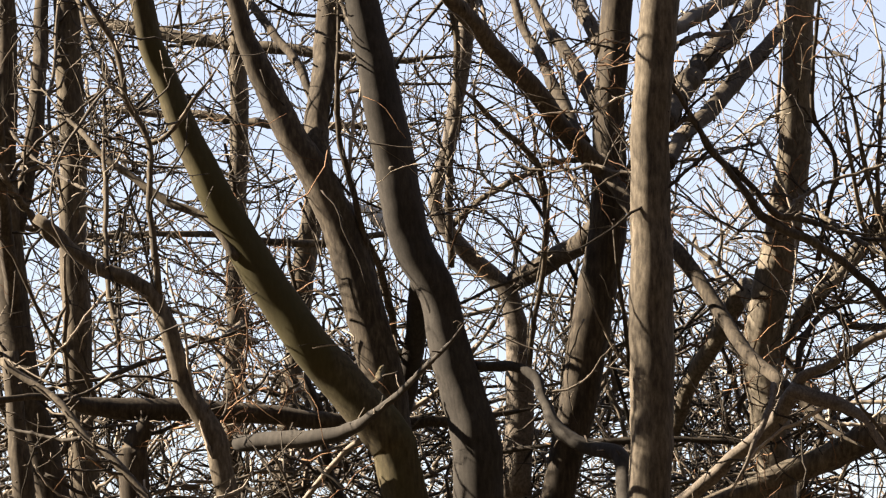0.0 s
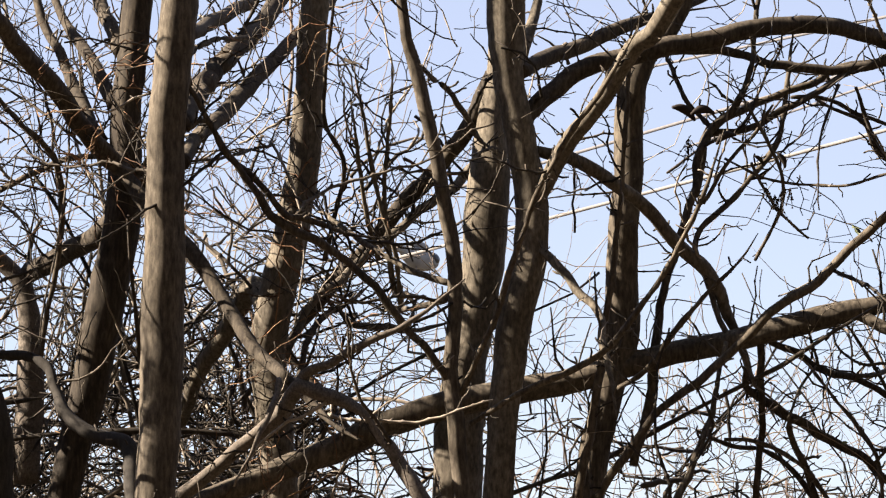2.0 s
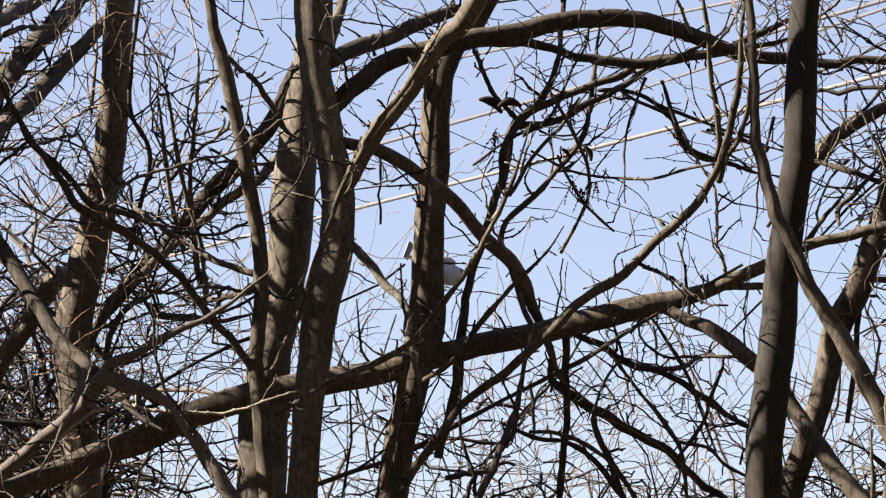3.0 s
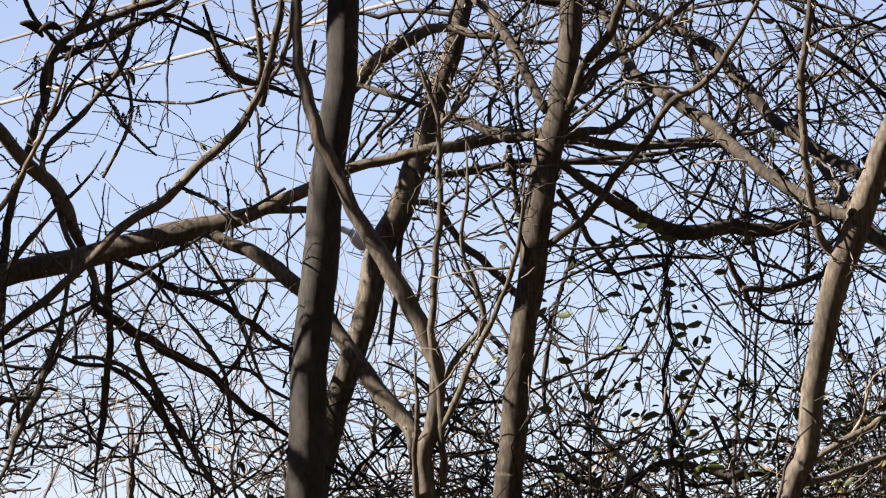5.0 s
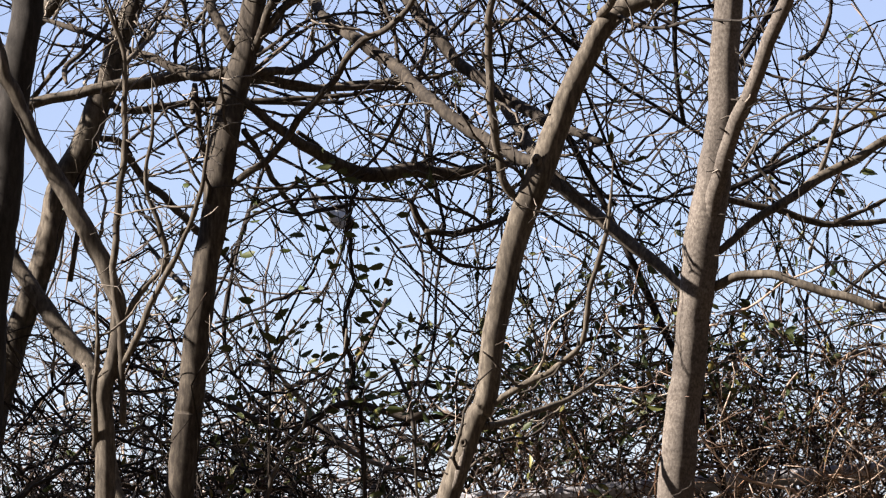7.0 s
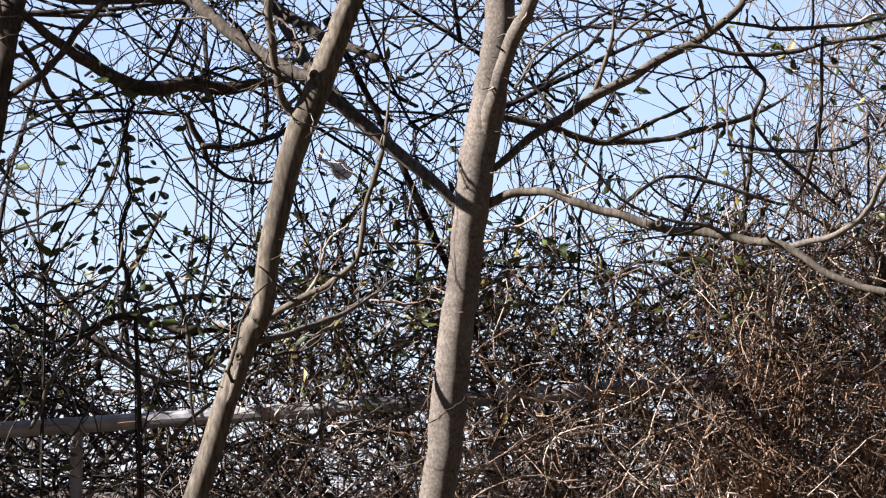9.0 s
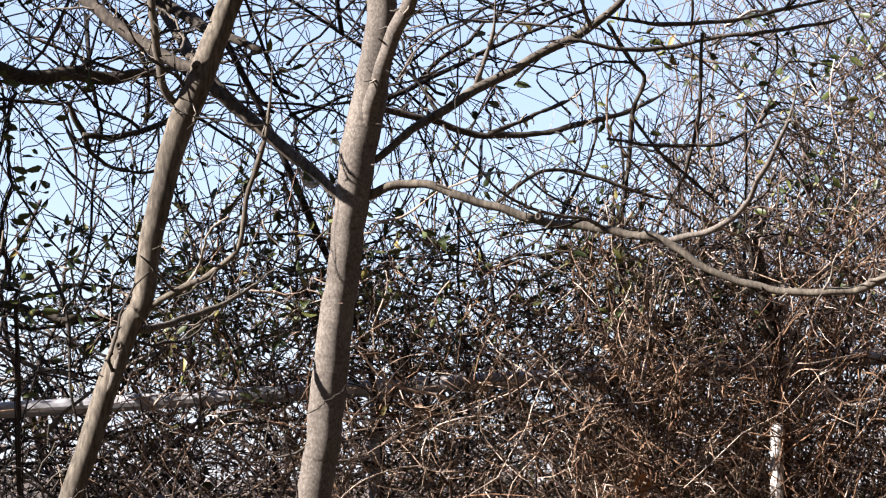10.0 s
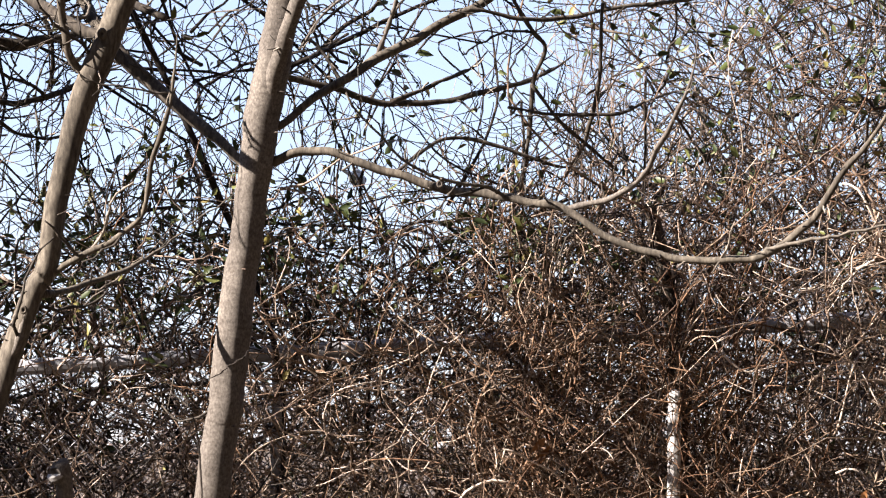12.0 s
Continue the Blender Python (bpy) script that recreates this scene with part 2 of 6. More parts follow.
def limb(t, name, *points, steps=6, mat=None):
    """A trunk or branch of tree t, through points (x, y, z, radius): a knobbly tapering tube with swellings and small kinks."""
    rng = np.random.default_rng(len(BOUGHS[t.name]) * 17 + int(abs(points[0][0]) * 1000) % 991)
    c = spline(points, steps)
    r = np.maximum(c[:, 3], 0.002)
    k = len(c)
    s = np.concatenate([[0], np.cumsum(np.linalg.norm(np.diff(c[:, :3], axis=0), axis=1))])
    sway = np.where(r < 0.024, np.minimum(r * 0.4, 0.006), 0.0035)
    for axis in (0, 1, 2):
        ph = rng.uniform(0, 6.28, 3)
        c[:, axis] += sway * (np.sin(s * 9 + ph[0]) + 0.6 * np.sin(s * 21 + ph[1]) + 0.4 * np.sin(s * 47 + ph[2]))
    sides = 16 if r.max() > 0.03 else 10 if r.max() > 0.014 else 7
    a = np.arange(sides) * 2 * math.pi / sides
    ph = rng.uniform(0, 6.28, 4)
    rough = 1 + 0.05 * np.sin(2 * a[None] + ph[0] + s[:, None] * 1.7) + 0.035 * np.sin(5 * a[None] + ph[1] + s[:, None] * 4) + rng.normal(0, 0.014, (k, sides))
    bulge = 1 + 0.025 * np.sin(s * 6 + ph[2]) + rng.normal(0, 1, k) * np.where(r > 0.02, 0.004, np.where(r > 0.011, 0.03, 0.11))
    bag = Strands()
    bag.tube(c[:, :3], r[:, None] * rough * bulge[:, None], sides)
    if name == "trunk" and "foot" not in t:
        low = c[np.argmin(c[:, 2])]
        t.location = (low[0], low[1], max(0.0, low[2]))
        t["foot"] = 1
    ob = under(new(name, bag.mesh(name, mat or bpy.data.materials[t["bark"]])), t)
    BOUGHS[t.name].append((c[:, :3], r, name))
    return ob


def sprout(t, per_metre, length, r0, seed, low=1.0, high=4.7, depth=2, from_trunk=0.4):
    """Twigs all along the limbs of a tree, as one mesh."""
    rng = np.random.default_rng(seed)
    bag = Strands()
    for c, r, name in BOUGHS[t.name]:
        seg = np.linalg.norm(np.diff(c, axis=0), axis=1)
        for i in range(len(seg)):
            rate = per_metre * (from_trunk if name == "trunk" else 1.0)
            for _ in range(rng.poisson(rate * seg[i])):
                p = c[i] + (c[i + 1] - c[i]) * rng.random()
                if not low < p[2] < high:
                    continue
                d = (c[i + 1] - c[i]) / (seg[i] + 1e-9)
                d *= 1 if d[2] > 0 else -1
                h = d * 0.35 + rng.normal(0, 1, 3) * (1, 0.7, 0.8) + (0, 0, 0.35)
                h /= np.linalg.norm(h)
                if rng.random() < 0.13:
                    grow(rng, bag, p, h, length * rng.uniform(1.6, 2.6), min(0.0075, r[i] * 0.6), depth, 0.04, 0.2)
                else:
                    grow(rng, bag, p, h, length * rng.uniform(0.4, 1.5), min(r0 * rng.uniform(0.6, 1.3), r[i] * 0.6), depth)
        if name != "trunk" or r.max() < 0.02:
            for _ in range(int(seg.sum() * SPURS)):
                i = rng.integers(0, len(seg))
                if low < c[i][2] < high:
                    h = rng.normal(0, 1, 3) + (0, 0, 0.3)
                    q = zigzag(rng, c[i] + (c[i + 1] - c[i]) * rng.random(), h / np.linalg.norm(h), rng.uniform(0.025, 0.08), 0.02, 0.35, 0.05)
                    w = min(0.0036, r[i] * 0.6) * rng.uniform(0.7, 1.2)
                    bag.tube(q, np.linspace(w, w * 0.75, len(q)) * rng.uniform(0.8, 1.3, len(q)), 4)
    if bag.n:
        ob = under(new("crown", bag.mesh("crown", twig_mat)), t)
        tagged(ob, "thin bare twigs with swollen buds", kind="stuff")


# ---- ground ----
def ground_mesh():
    bm = bmesh.new()
    n = 60
    for i in range(n + 1):
        for j in range(n + 1):
            u, v = (i / n * 2 - 1), (j / n * 2 - 1)
            x, y = 2500 * u * abs(u) ** 3, 2500 * v * abs(v) ** 3
            bm.verts.new((x, y, -0.12 + 0.12 * noise.noise(Vector((x * 0.15, y * 0.15, 0))) if abs(x) + abs(y) < 200 else -0.12))
    bm.verts.ensure_lookup_table()
    for i in range(n):
        for j in range(n):
            a = i * (n + 1) + j
            bm.faces.new([bm.verts[k] for k in (a, a + n + 1, a + n + 2, a + 1)])
    me = bpy.data.meshes.new("ground")
    bm.to_mesh(me)
    bm.free()
    me.materials.append(soil)
    return tagged(new("ground", me), "brown leaf litter and bare soil", "ground", kind="structure")


ground_mesh()


def sky_blockers():
    """Tall plain dark walls, unseen, added behind and beside the camera to cut skylight."""
    dark = plain("blocker_brown", (0.02, 0.017, 0.013), 0.95, scale=2)
    for name, at, size in (("blocker_south", (6, -4.5, 15.9), (76, 0.4, 32)), ("blocker_west", (-32.2, 9.5, 7.9), (0.4, 27.6, 16)), ("blocker_east", (44.2, 9.5, 12.9), (0.4, 27.6, 26))):
        bm = bmesh.new()
        bmesh.ops.create_cube(bm, size=1, matrix=pose(*at) @ Matrix.Diagonal((*size, 1)))
        me = bpy.data.meshes.new(name)
        bm.to_mesh(me)
        bm.free()
        me.materials.append(dark)
        tagged(new(name, me), "plain dark brown wall, unseen, added to block sky light", "wall", kind="structure")


sky_blockers()

# ---- the trees: every limb by its control points (x, y, z, radius) ----
far_left = tree("dark brown tree trunk with bare twiggy branches", bark_dark)
limb(far_left, "trunk", (-1.605, 15.517, 6.356, 0.0169), (-1.61, 15.52, 5.26, 0.0337), (-1.62, 15.52, 4.36, 0.0422), (-1.62, 15.52, 3.93, 0.0441), (-1.62, 15.52, 3.61, 0.0461), (-1.60, 15.52, 3.25, 0.0586), (-1.55, 15.52, 2.87, 0.0626), (-1.45, 15.53, 2.49, 0.0666), (-1.16, 15.56, 1.12, 0.0706), (-0.99, 15.58, -0.25, 0.0866))
limb(far_left, "branch", (-1.479, 16.191, 6.409, 0.0103), (-1.49, 16.04, 5.31, 0.0207), (-1.51, 15.83, 4.41, 0.0258), (-1.52, 15.73, 4.11, 0.0277), (-1.53, 15.63, 3.82, 0.0317), (-1.58, 15.52, 3.48, 0.0272))
limb(far_left, "branch", (-1.59, 15.52, 3.17, 0.0314), (-1.60, 15.37, 3.42, 0.0290), (-1.599, 15.216, 3.635, 0.0177), (-1.601, 15.102, 3.851, 0.0106), (-1.603, 15.007, 4.112, 0.0020))
limb(far_left, "branch", (-1.58, 15.32, 3.02, 0.0268), (-1.56, 15.32, 2.73, 0.0329), (-1.54, 15.32, 2.48, 0.0411), (-1.45, 15.33, 1.12, 0.0435), (-1.39, 15.34, -0.25, 0.0534))
grey_left = tree("slender grey-brown tree trunk with peeling twigs on it", bark_grey)
limb(grey_left, "trunk", (-1.463, 15.833, 6.409, 0.0198), (-1.45, 15.83, 5.31, 0.0396), (-1.42, 15.84, 4.41, 0.0495), (-1.41, 15.84, 4.13, 0.0516), (-1.40, 15.84, 3.87, 0.0515), (-1.40, 15.84, 3.54, 0.0513), (-1.39, 15.84, 3.28, 0.0555), (-1.38, 15.84, 2.90, 0.0596), (-1.36, 15.84, 2.51, 0.0573), (-1.30, 15.85, 1.13, 0.0608), (-1.26, 15.85, -0.25, 0.0745))
limb(grey_left, "branch", (-1.452, 15.733, 3.466, 0.0164), (-1.517, 15.526, 3.537, 0.0162), (-1.579, 15.319, 3.606, 0.0142), (-1.599, 15.116, 3.663, 0.0123), (-1.615, 14.980, 3.719, 0.0074), (-1.631, 14.865, 3.807, 0.0020))
limb(grey_left, "branch", (-1.429, 15.635, 4.374, 0.0073), (-1.443, 15.567, 4.105, 0.0073), (-1.462, 15.498, 3.924, 0.0072), (-1.424, 15.434, 3.703, 0.0072), (-1.407, 15.437, 3.614, 0.0043), (-1.390, 15.460, 3.543, 0.0020), mat=bark_pale)
limb(grey_left, "branch", (-1.640, 15.514, 3.904, 0.0072), (-1.503, 15.393, 3.741, 0.0072), (-1.388, 15.270, 3.656, 0.0071), (-1.305, 15.144, 3.590, 0.0070), (-1.255, 15.098, 3.557, 0.0042), (-1.206, 15.073, 3.541, 0.0020), mat=bark_pale)
limb(grey_left, "branch", (-1.374, 15.740, 4.391, 0.0092), (-1.300, 15.613, 4.196, 0.0091), (-1.217, 15.486, 4.025, 0.0108), (-1.162, 15.356, 3.941, 0.0107), (-1.111, 15.268, 3.873, 0.0064), (-1.060, 15.199, 3.832, 0.0020), mat=bark_dark)
limb(grey_left, "branch", (-1.354, 15.842, 3.844, 0.0092), (-1.292, 15.998, 3.799, 0.0112), (-1.206, 16.155, 3.797, 0.0113), (-1.131, 16.324, 3.805, 0.0068), (-1.055, 16.512, 3.841, 0.0020), mat=bark_dark)
mossy = tree("large curved tree trunk with green moss on its bark", bark_moss)
limb(mossy, "trunk", (-1.303, 14.289, 6.144, 0.0164), (-1.19, 14.32, 5.04, 0.0328), (-1.03, 14.36, 4.14, 0.0410), (-0.95, 14.38, 3.87, 0.0468), (-0.85, 14.40, 3.61, 0.0565), (-0.69, 14.43, 3.30, 0.0662), (-0.52, 14.45, 3.02, 0.0720), (-0.35, 14.47, 2.81, 0.0778), (-0.20, 14.48, 2.63, 0.0817), (-0.14, 14.50, 2.42, 0.0739), (0.17, 14.58, 1.08, 0.0783), (0.35, 14.63, -0.25, 0.0960))
limb(mossy, "branch", (-0.258, 14.498, 2.793, 0.0168), (-0.195, 14.949, 2.930, 0.0138), (-0.034, 15.400, 3.051, 0.0107), (0.015, 15.567, 3.096, 0.0064), (0.064, 15.753, 3.169, 0.0020))
twin = tree("grey forked tree trunk with a bright sunlit edge", bark_dark)
limb(twin, "trunk", (-1.088, 14.866, 6.231, 0.0113), (-0.94, 14.87, 5.13, 0.0227), (-0.73, 14.88, 4.23, 0.0283), (-0.64, 14.89, 3.96, 0.0444), (-0.53, 14.89, 3.73, 0.0524), (-0.44, 14.89, 3.59, 0.0604), (-0.35, 14.90, 3.37, 0.0684), (-0.28, 14.90, 3.09, 0.0722), (-0.21, 14.90, 2.83, 0.0761), (-0.16, 14.90, 2.44, 0.0719), (-0.01, 14.90, 1.09, 0.0762), (0.08, 14.90, -0.25, 0.0935))
limb(twin, "branch", (-0.318, 15.352, 6.263, 0.0181), (-0.35, 15.25, 5.16, 0.0361), (-0.40, 15.09, 4.26, 0.0451), (-0.42, 15.03, 3.98, 0.0448), (-0.45, 14.96, 3.75, 0.0446), (-0.44, 14.89, 3.58, 0.0483))
limb(twin, "branch", (-0.194, 14.999, 3.036, 0.0104), (-0.251, 14.923, 3.252, 0.0121), (-0.316, 14.847, 3.507, 0.0121), (-0.362, 14.771, 3.760, 0.0103), (-0.361, 14.696, 3.990, 0.0086), (-0.361, 14.688, 4.112, 0.0051), (-0.360, 14.701, 4.255, 0.0020))
limb(twin, "branch", (-0.290, 14.997, 3.423, 0.0105), (-0.235, 15.198, 3.302, 0.0141), (-0.199, 15.399, 3.136, 0.0143), (-0.171, 15.581, 3.022, 0.0086), (-0.144, 15.784, 2.944, 0.0020))
limb(twin, "branch", (-0.421, 15.094, 3.746, 0.0105), (-0.485, 15.226, 3.974, 0.0160), (-0.601, 15.355, 4.164, 0.0161), (-0.710, 15.484, 4.336, 0.0145), (-0.802, 15.622, 4.493, 0.0087), (-0.893, 15.780, 4.687, 0.0020))
dark_lean = tree("leaning tree trunk with cracked bark, painted dark for shade", bark_smooth_shaded)
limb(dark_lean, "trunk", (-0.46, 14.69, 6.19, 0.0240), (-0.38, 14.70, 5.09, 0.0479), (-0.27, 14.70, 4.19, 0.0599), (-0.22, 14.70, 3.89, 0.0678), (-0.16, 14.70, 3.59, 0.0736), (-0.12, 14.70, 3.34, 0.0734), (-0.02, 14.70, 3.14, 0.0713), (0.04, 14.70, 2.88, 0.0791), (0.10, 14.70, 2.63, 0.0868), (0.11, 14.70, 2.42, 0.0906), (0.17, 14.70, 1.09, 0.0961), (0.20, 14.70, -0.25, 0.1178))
limb(dark_lean, "branch", (-0.08, 14.80, 3.22, 0.0319), (-0.10, 14.93, 3.05, 0.0382), (-0.13, 15.07, 2.90, 0.0405), (-0.16, 15.20, 2.77, 0.0368), (-0.21, 15.51, 2.51, 0.0221), (-0.255, 15.844, 2.329, 0.0020))
limb(dark_lean, "branch", (-0.28, 14.80, 4.07, 0.0241), (-0.340, 15.096, 4.200, 0.0194), (-0.380, 15.395, 4.316, 0.0180), (-0.411, 15.659, 4.421, 0.0108), (-0.441, 15.942, 4.572, 0.0020))
limb(dark_lean, "branch", (0.095, 14.700, 2.888, 0.0153), (0.281, 14.614, 2.854, 0.0186), (0.336, 14.529, 2.757, 0.0185), (0.39, 14.44, 2.64, 0.0252), (0.50, 14.36, 2.57, 0.0251), (0.59, 14.27, 2.53, 0.0268), (0.60, 14.19, 2.39, 0.0285), (0.632, 14.011, 2.072, 0.0171), (0.664, 13.856, 1.827, 0.0020))
limb(dark_lean, "branch", (-0.73, 14.68, 2.63, 0.0276), (-0.56, 14.53, 2.63, 0.0293), (-0.36, 14.38, 2.63, 0.0251), (-0.241, 14.218, 2.693, 0.0148), (-0.128, 14.059, 2.770, 0.0114), (-0.041, 13.900, 2.834, 0.0096), (0.020, 13.818, 2.888, 0.0058), (0.081, 13.756, 2.965, 0.0020))
thin_pair = tree("pair of thin brown saplings with fine twigs", bark_grey)
limb(thin_pair, "trunk", (0.280, 15.998, 6.415, 0.0148), (0.22, 16.00, 5.31, 0.0296), (0.12, 16.00, 4.41, 0.0370), (0.09, 16.00, 4.22, 0.0326), (0.03, 16.00, 3.85, 0.0303), (-0.03, 16.00, 3.63, 0.0281), (0.04, 16.00, 3.49, 0.0324), (0.14, 16.00, 3.39, 0.0345), (0.25, 16.00, 3.28, 0.0367), (0.28, 16.00, 3.10, 0.0474), (0.28, 16.00, 2.84, 0.0537), (0.27, 16.00, 2.50, 0.0536), mat=bark_pale)
limb(thin_pair, "branch", (-0.062, 15.900, 6.399, 0.0052), (-0.017, 15.900, 5.299, 0.0104), (0.048, 15.900, 4.399, 0.0130), (0.060, 15.900, 4.289, 0.0130), (0.055, 15.900, 3.984, 0.0130), (0.029, 15.900, 3.680, 0.0148), (0.023, 15.900, 3.377, 0.0129))
limb(thin_pair, "branch", (0.28, 16.00, 3.32, 0.0431), (0.43, 15.73, 3.39, 0.0424), (0.56, 15.46, 3.44, 0.0417), (0.63, 15.19, 3.54, 0.0369), (0.74, 14.85, 3.69, 0.0222), (0.847, 14.539, 3.911, 0.0020), mat=bark_dark)
limb(thin_pair, "branch", (0.036, 16.000, 3.540, 0.0111), (0.144, 15.866, 3.620, 0.0111), (0.357, 15.729, 3.717, 0.0110), (0.524, 15.591, 3.738, 0.0109), (0.640, 15.524, 3.763, 0.0065), (0.757, 15.477, 3.814, 0.0020))
limb(thin_pair, "branch", (0.310, 15.597, 2.948, 0.0108), (0.354, 15.476, 3.220, 0.0108), (0.377, 15.355, 3.457, 0.0125), (0.363, 15.236, 3.650, 0.0124), (0.243, 15.118, 3.760, 0.0106), (0.142, 14.999, 3.847, 0.0087), (0.072, 14.948, 3.914, 0.0052), (0.002, 14.917, 4.003, 0.0020))
limb(thin_pair, "branch", (0.121, 15.900, 4.070, 0.0056), (0.256, 15.798, 3.965, 0.0055), (0.380, 15.695, 3.858, 0.0055), (0.461, 15.593, 3.778, 0.0054))
limb(thin_pair, "branch", (0.156, 15.899, 4.397, 0.0074), (0.185, 15.749, 4.240, 0.0074), (0.234, 15.598, 4.107, 0.0055))
dark_mid = tree("tall dark trunk with pale sunlit edge and forking limbs", bark_dark)
limb(dark_mid, "trunk", (0.73, 14.98, 6.23, 0.0228), (0.69, 14.98, 5.13, 0.0456), (0.64, 14.99, 4.23, 0.0570), (0.61, 14.99, 3.90, 0.0569), (0.60, 14.99, 3.61, 0.0608), (0.58, 14.99, 3.37, 0.0647), (0.52, 14.99, 3.02, 0.0686), (0.45, 14.99, 2.68, 0.0644), (0.40, 14.99, 2.44, 0.0563), (0.17, 15.00, 1.09, 0.0597), (0.04, 15.00, -0.25, 0.0732), mat=bark_black)
limb(dark_mid, "branch", (0.58, 14.89, 3.60, 0.0383), (0.46, 14.74, 3.68, 0.0359), (0.34, 14.60, 3.83, 0.0356), (0.18, 14.45, 3.98, 0.0314), (0.04, 14.30, 4.12, 0.0272), (-0.173, 14.098, 4.350, 0.0163), (-0.390, 13.916, 4.651, 0.0020))
limb(dark_mid, "branch", (0.56, 14.89, 3.63, 0.0302), (0.69, 14.74, 3.42, 0.0279), (0.82, 14.60, 3.26, 0.0276), (0.95, 14.45, 3.04, 0.0253), (1.05, 14.30, 2.87, 0.0231), (1.150, 14.153, 2.744, 0.0180), (1.268, 14.016, 2.613, 0.0108), (1.386, 13.898, 2.527, 0.0020))
limb(dark_mid, "branch", (-0.090, 16.212, 6.324, 0.0065), (0.062, 15.918, 5.224, 0.0130), (0.279, 15.497, 4.324, 0.0163), (0.366, 15.329, 4.072, 0.0197), (0.45, 15.16, 3.87, 0.0246), (0.515, 14.991, 3.717, 0.0192))
limb(dark_mid, "branch", (-0.104, 16.599, 6.323, 0.0065), (0.084, 16.146, 5.223, 0.0130), (0.353, 15.496, 4.323, 0.0163), (0.46, 15.24, 4.08, 0.0248), (0.56, 14.99, 3.85, 0.0284))
limb(dark_mid, "branch", (0.114, 16.757, 6.285, 0.0100), (0.276, 16.154, 5.185, 0.0199), (0.51, 15.29, 4.28, 0.0249), (0.55, 15.14, 4.17, 0.0267), (0.58, 14.99, 4.04, 0.0264))
two_tone = tree("straight tree trunk, bright bark on its sunny side", bark_grey)
limb(two_tone, "trunk", (0.78, 13.88, 6.03, 0.0241), (0.76, 13.88, 4.93, 0.0483), (0.73, 13.88, 4.03, 0.0604), (0.71, 13.88, 3.73, 0.0640), (0.69, 13.88, 3.41, 0.0694), (0.69, 13.88, 3.09, 0.0749), (0.68, 13.88, 2.71, 0.0765), (0.67, 13.88, 2.37, 0.0744), (0.65, 13.88, 1.06, 0.0789), (0.63, 13.89, -0.25, 0.0968))
limb(two_tone, "branch", (1.964, 17.657, 6.303, 0.0143), (1.64, 16.75, 5.20, 0.0286), (1.18, 15.45, 4.30, 0.0357), (1.00, 14.93, 4.05, 0.0385), (0.85, 14.41, 3.83, 0.0391), (0.74, 13.88, 3.61, 0.0338), mat=bark_dark)
limb(two_tone, "branch", (0.75, 13.88, 3.48, 0.0225), (0.83, 14.28, 3.63, 0.0271), (0.97, 14.67, 3.80, 0.0318), (1.12, 15.06, 4.00, 0.0306), (1.33, 15.44, 4.25, 0.0252), (1.468, 15.746, 4.440, 0.0151), (1.610, 16.068, 4.697, 0.0020), mat=bark_dark)
limb(two_tone, "branch", (0.76, 13.88, 3.92, 0.0264), (0.90, 14.67, 4.11, 0.0279), (1.08, 15.46, 4.31, 0.0252), (1.151, 15.827, 4.411, 0.0151), (1.225, 16.212, 4.579, 0.0020), mat=bark_dark)
limb(two_tone, "branch", (0.769, 13.879, 3.594, 0.0097), (0.837, 13.915, 3.627, 0.0097), (0.907, 13.951, 3.530, 0.0114), (0.998, 13.984, 3.449, 0.0114), (1.111, 14.016, 3.333, 0.0130), (1.180, 14.051, 3.314, 0.0131), (1.338, 14.160, 3.279, 0.0078), (1.496, 14.290, 3.278, 0.0020), mat=bark_dark)
limb(two_tone, "branch", (0.755, 13.879, 3.857, 0.0097), (0.871, 14.223, 3.962, 0.0100), (1.031, 14.564, 4.039, 0.0085), (1.081, 14.699, 4.069, 0.0051), (1.130, 14.855, 4.122, 0.0020), mat=bark_dark)
limb(two_tone, "branch", (0.785, 13.878, 3.484, 0.0065), (0.920, 14.220, 3.552, 0.0066), (1.071, 14.561, 3.632, 0.0068), (1.109, 14.675, 3.658, 0.0041), (1.146, 14.810, 3.701, 0.0020), mat=bark_dark)
twiggy = tree("brown tree trunk wrapped in twigs and rusty vines", bark_tan)
limb(twiggy, "trunk", (1.37, 15.14, 6.25, 0.0206), (1.35, 15.14, 5.15, 0.0411), (1.31, 15.14, 4.25, 0.0514), (1.30, 15.14, 4.00, 0.0534), (1.28, 15.15, 3.73, 0.0594), (1.24, 15.15, 3.42, 0.0675), (1.18, 15.15, 3.17, 0.0715), (1.14, 15.16, 2.97, 0.0714), (1.17, 15.15, 2.72, 0.0733), (1.19, 15.15, 2.43, 0.0690), (1.26, 15.15, 1.09, 0.0732), (1.30, 15.14, -0.25, 0.0898))
limb(twiggy, "branch", (1.14, 15.16, 3.09, 0.0367), (1.10, 15.34, 3.22, 0.0372), (1.01, 15.52, 3.05, 0.0355), (0.92, 15.70, 2.90, 0.0295), (0.86, 15.88, 2.74, 0.0256), (0.757, 16.167, 2.536, 0.0154), (0.659, 16.478, 2.397, 0.0020))
# Next two limbs: sunlight on them is put in as pale bark.
limb(twiggy, "branch", (0.76, 14.08, 2.34, 0.0264), (0.94, 14.02, 2.49, 0.0244), (1.07, 13.96, 2.61, 0.0262), (1.15, 13.90, 2.71, 0.0280), (1.178, 13.850, 2.756, 0.0176), (1.286, 13.790, 2.805, 0.0144), (1.444, 13.724, 2.890, 0.0111), (1.573, 13.701, 2.968, 0.0067), (1.702, 13.697, 3.074, 0.0020), mat=bark_pale)
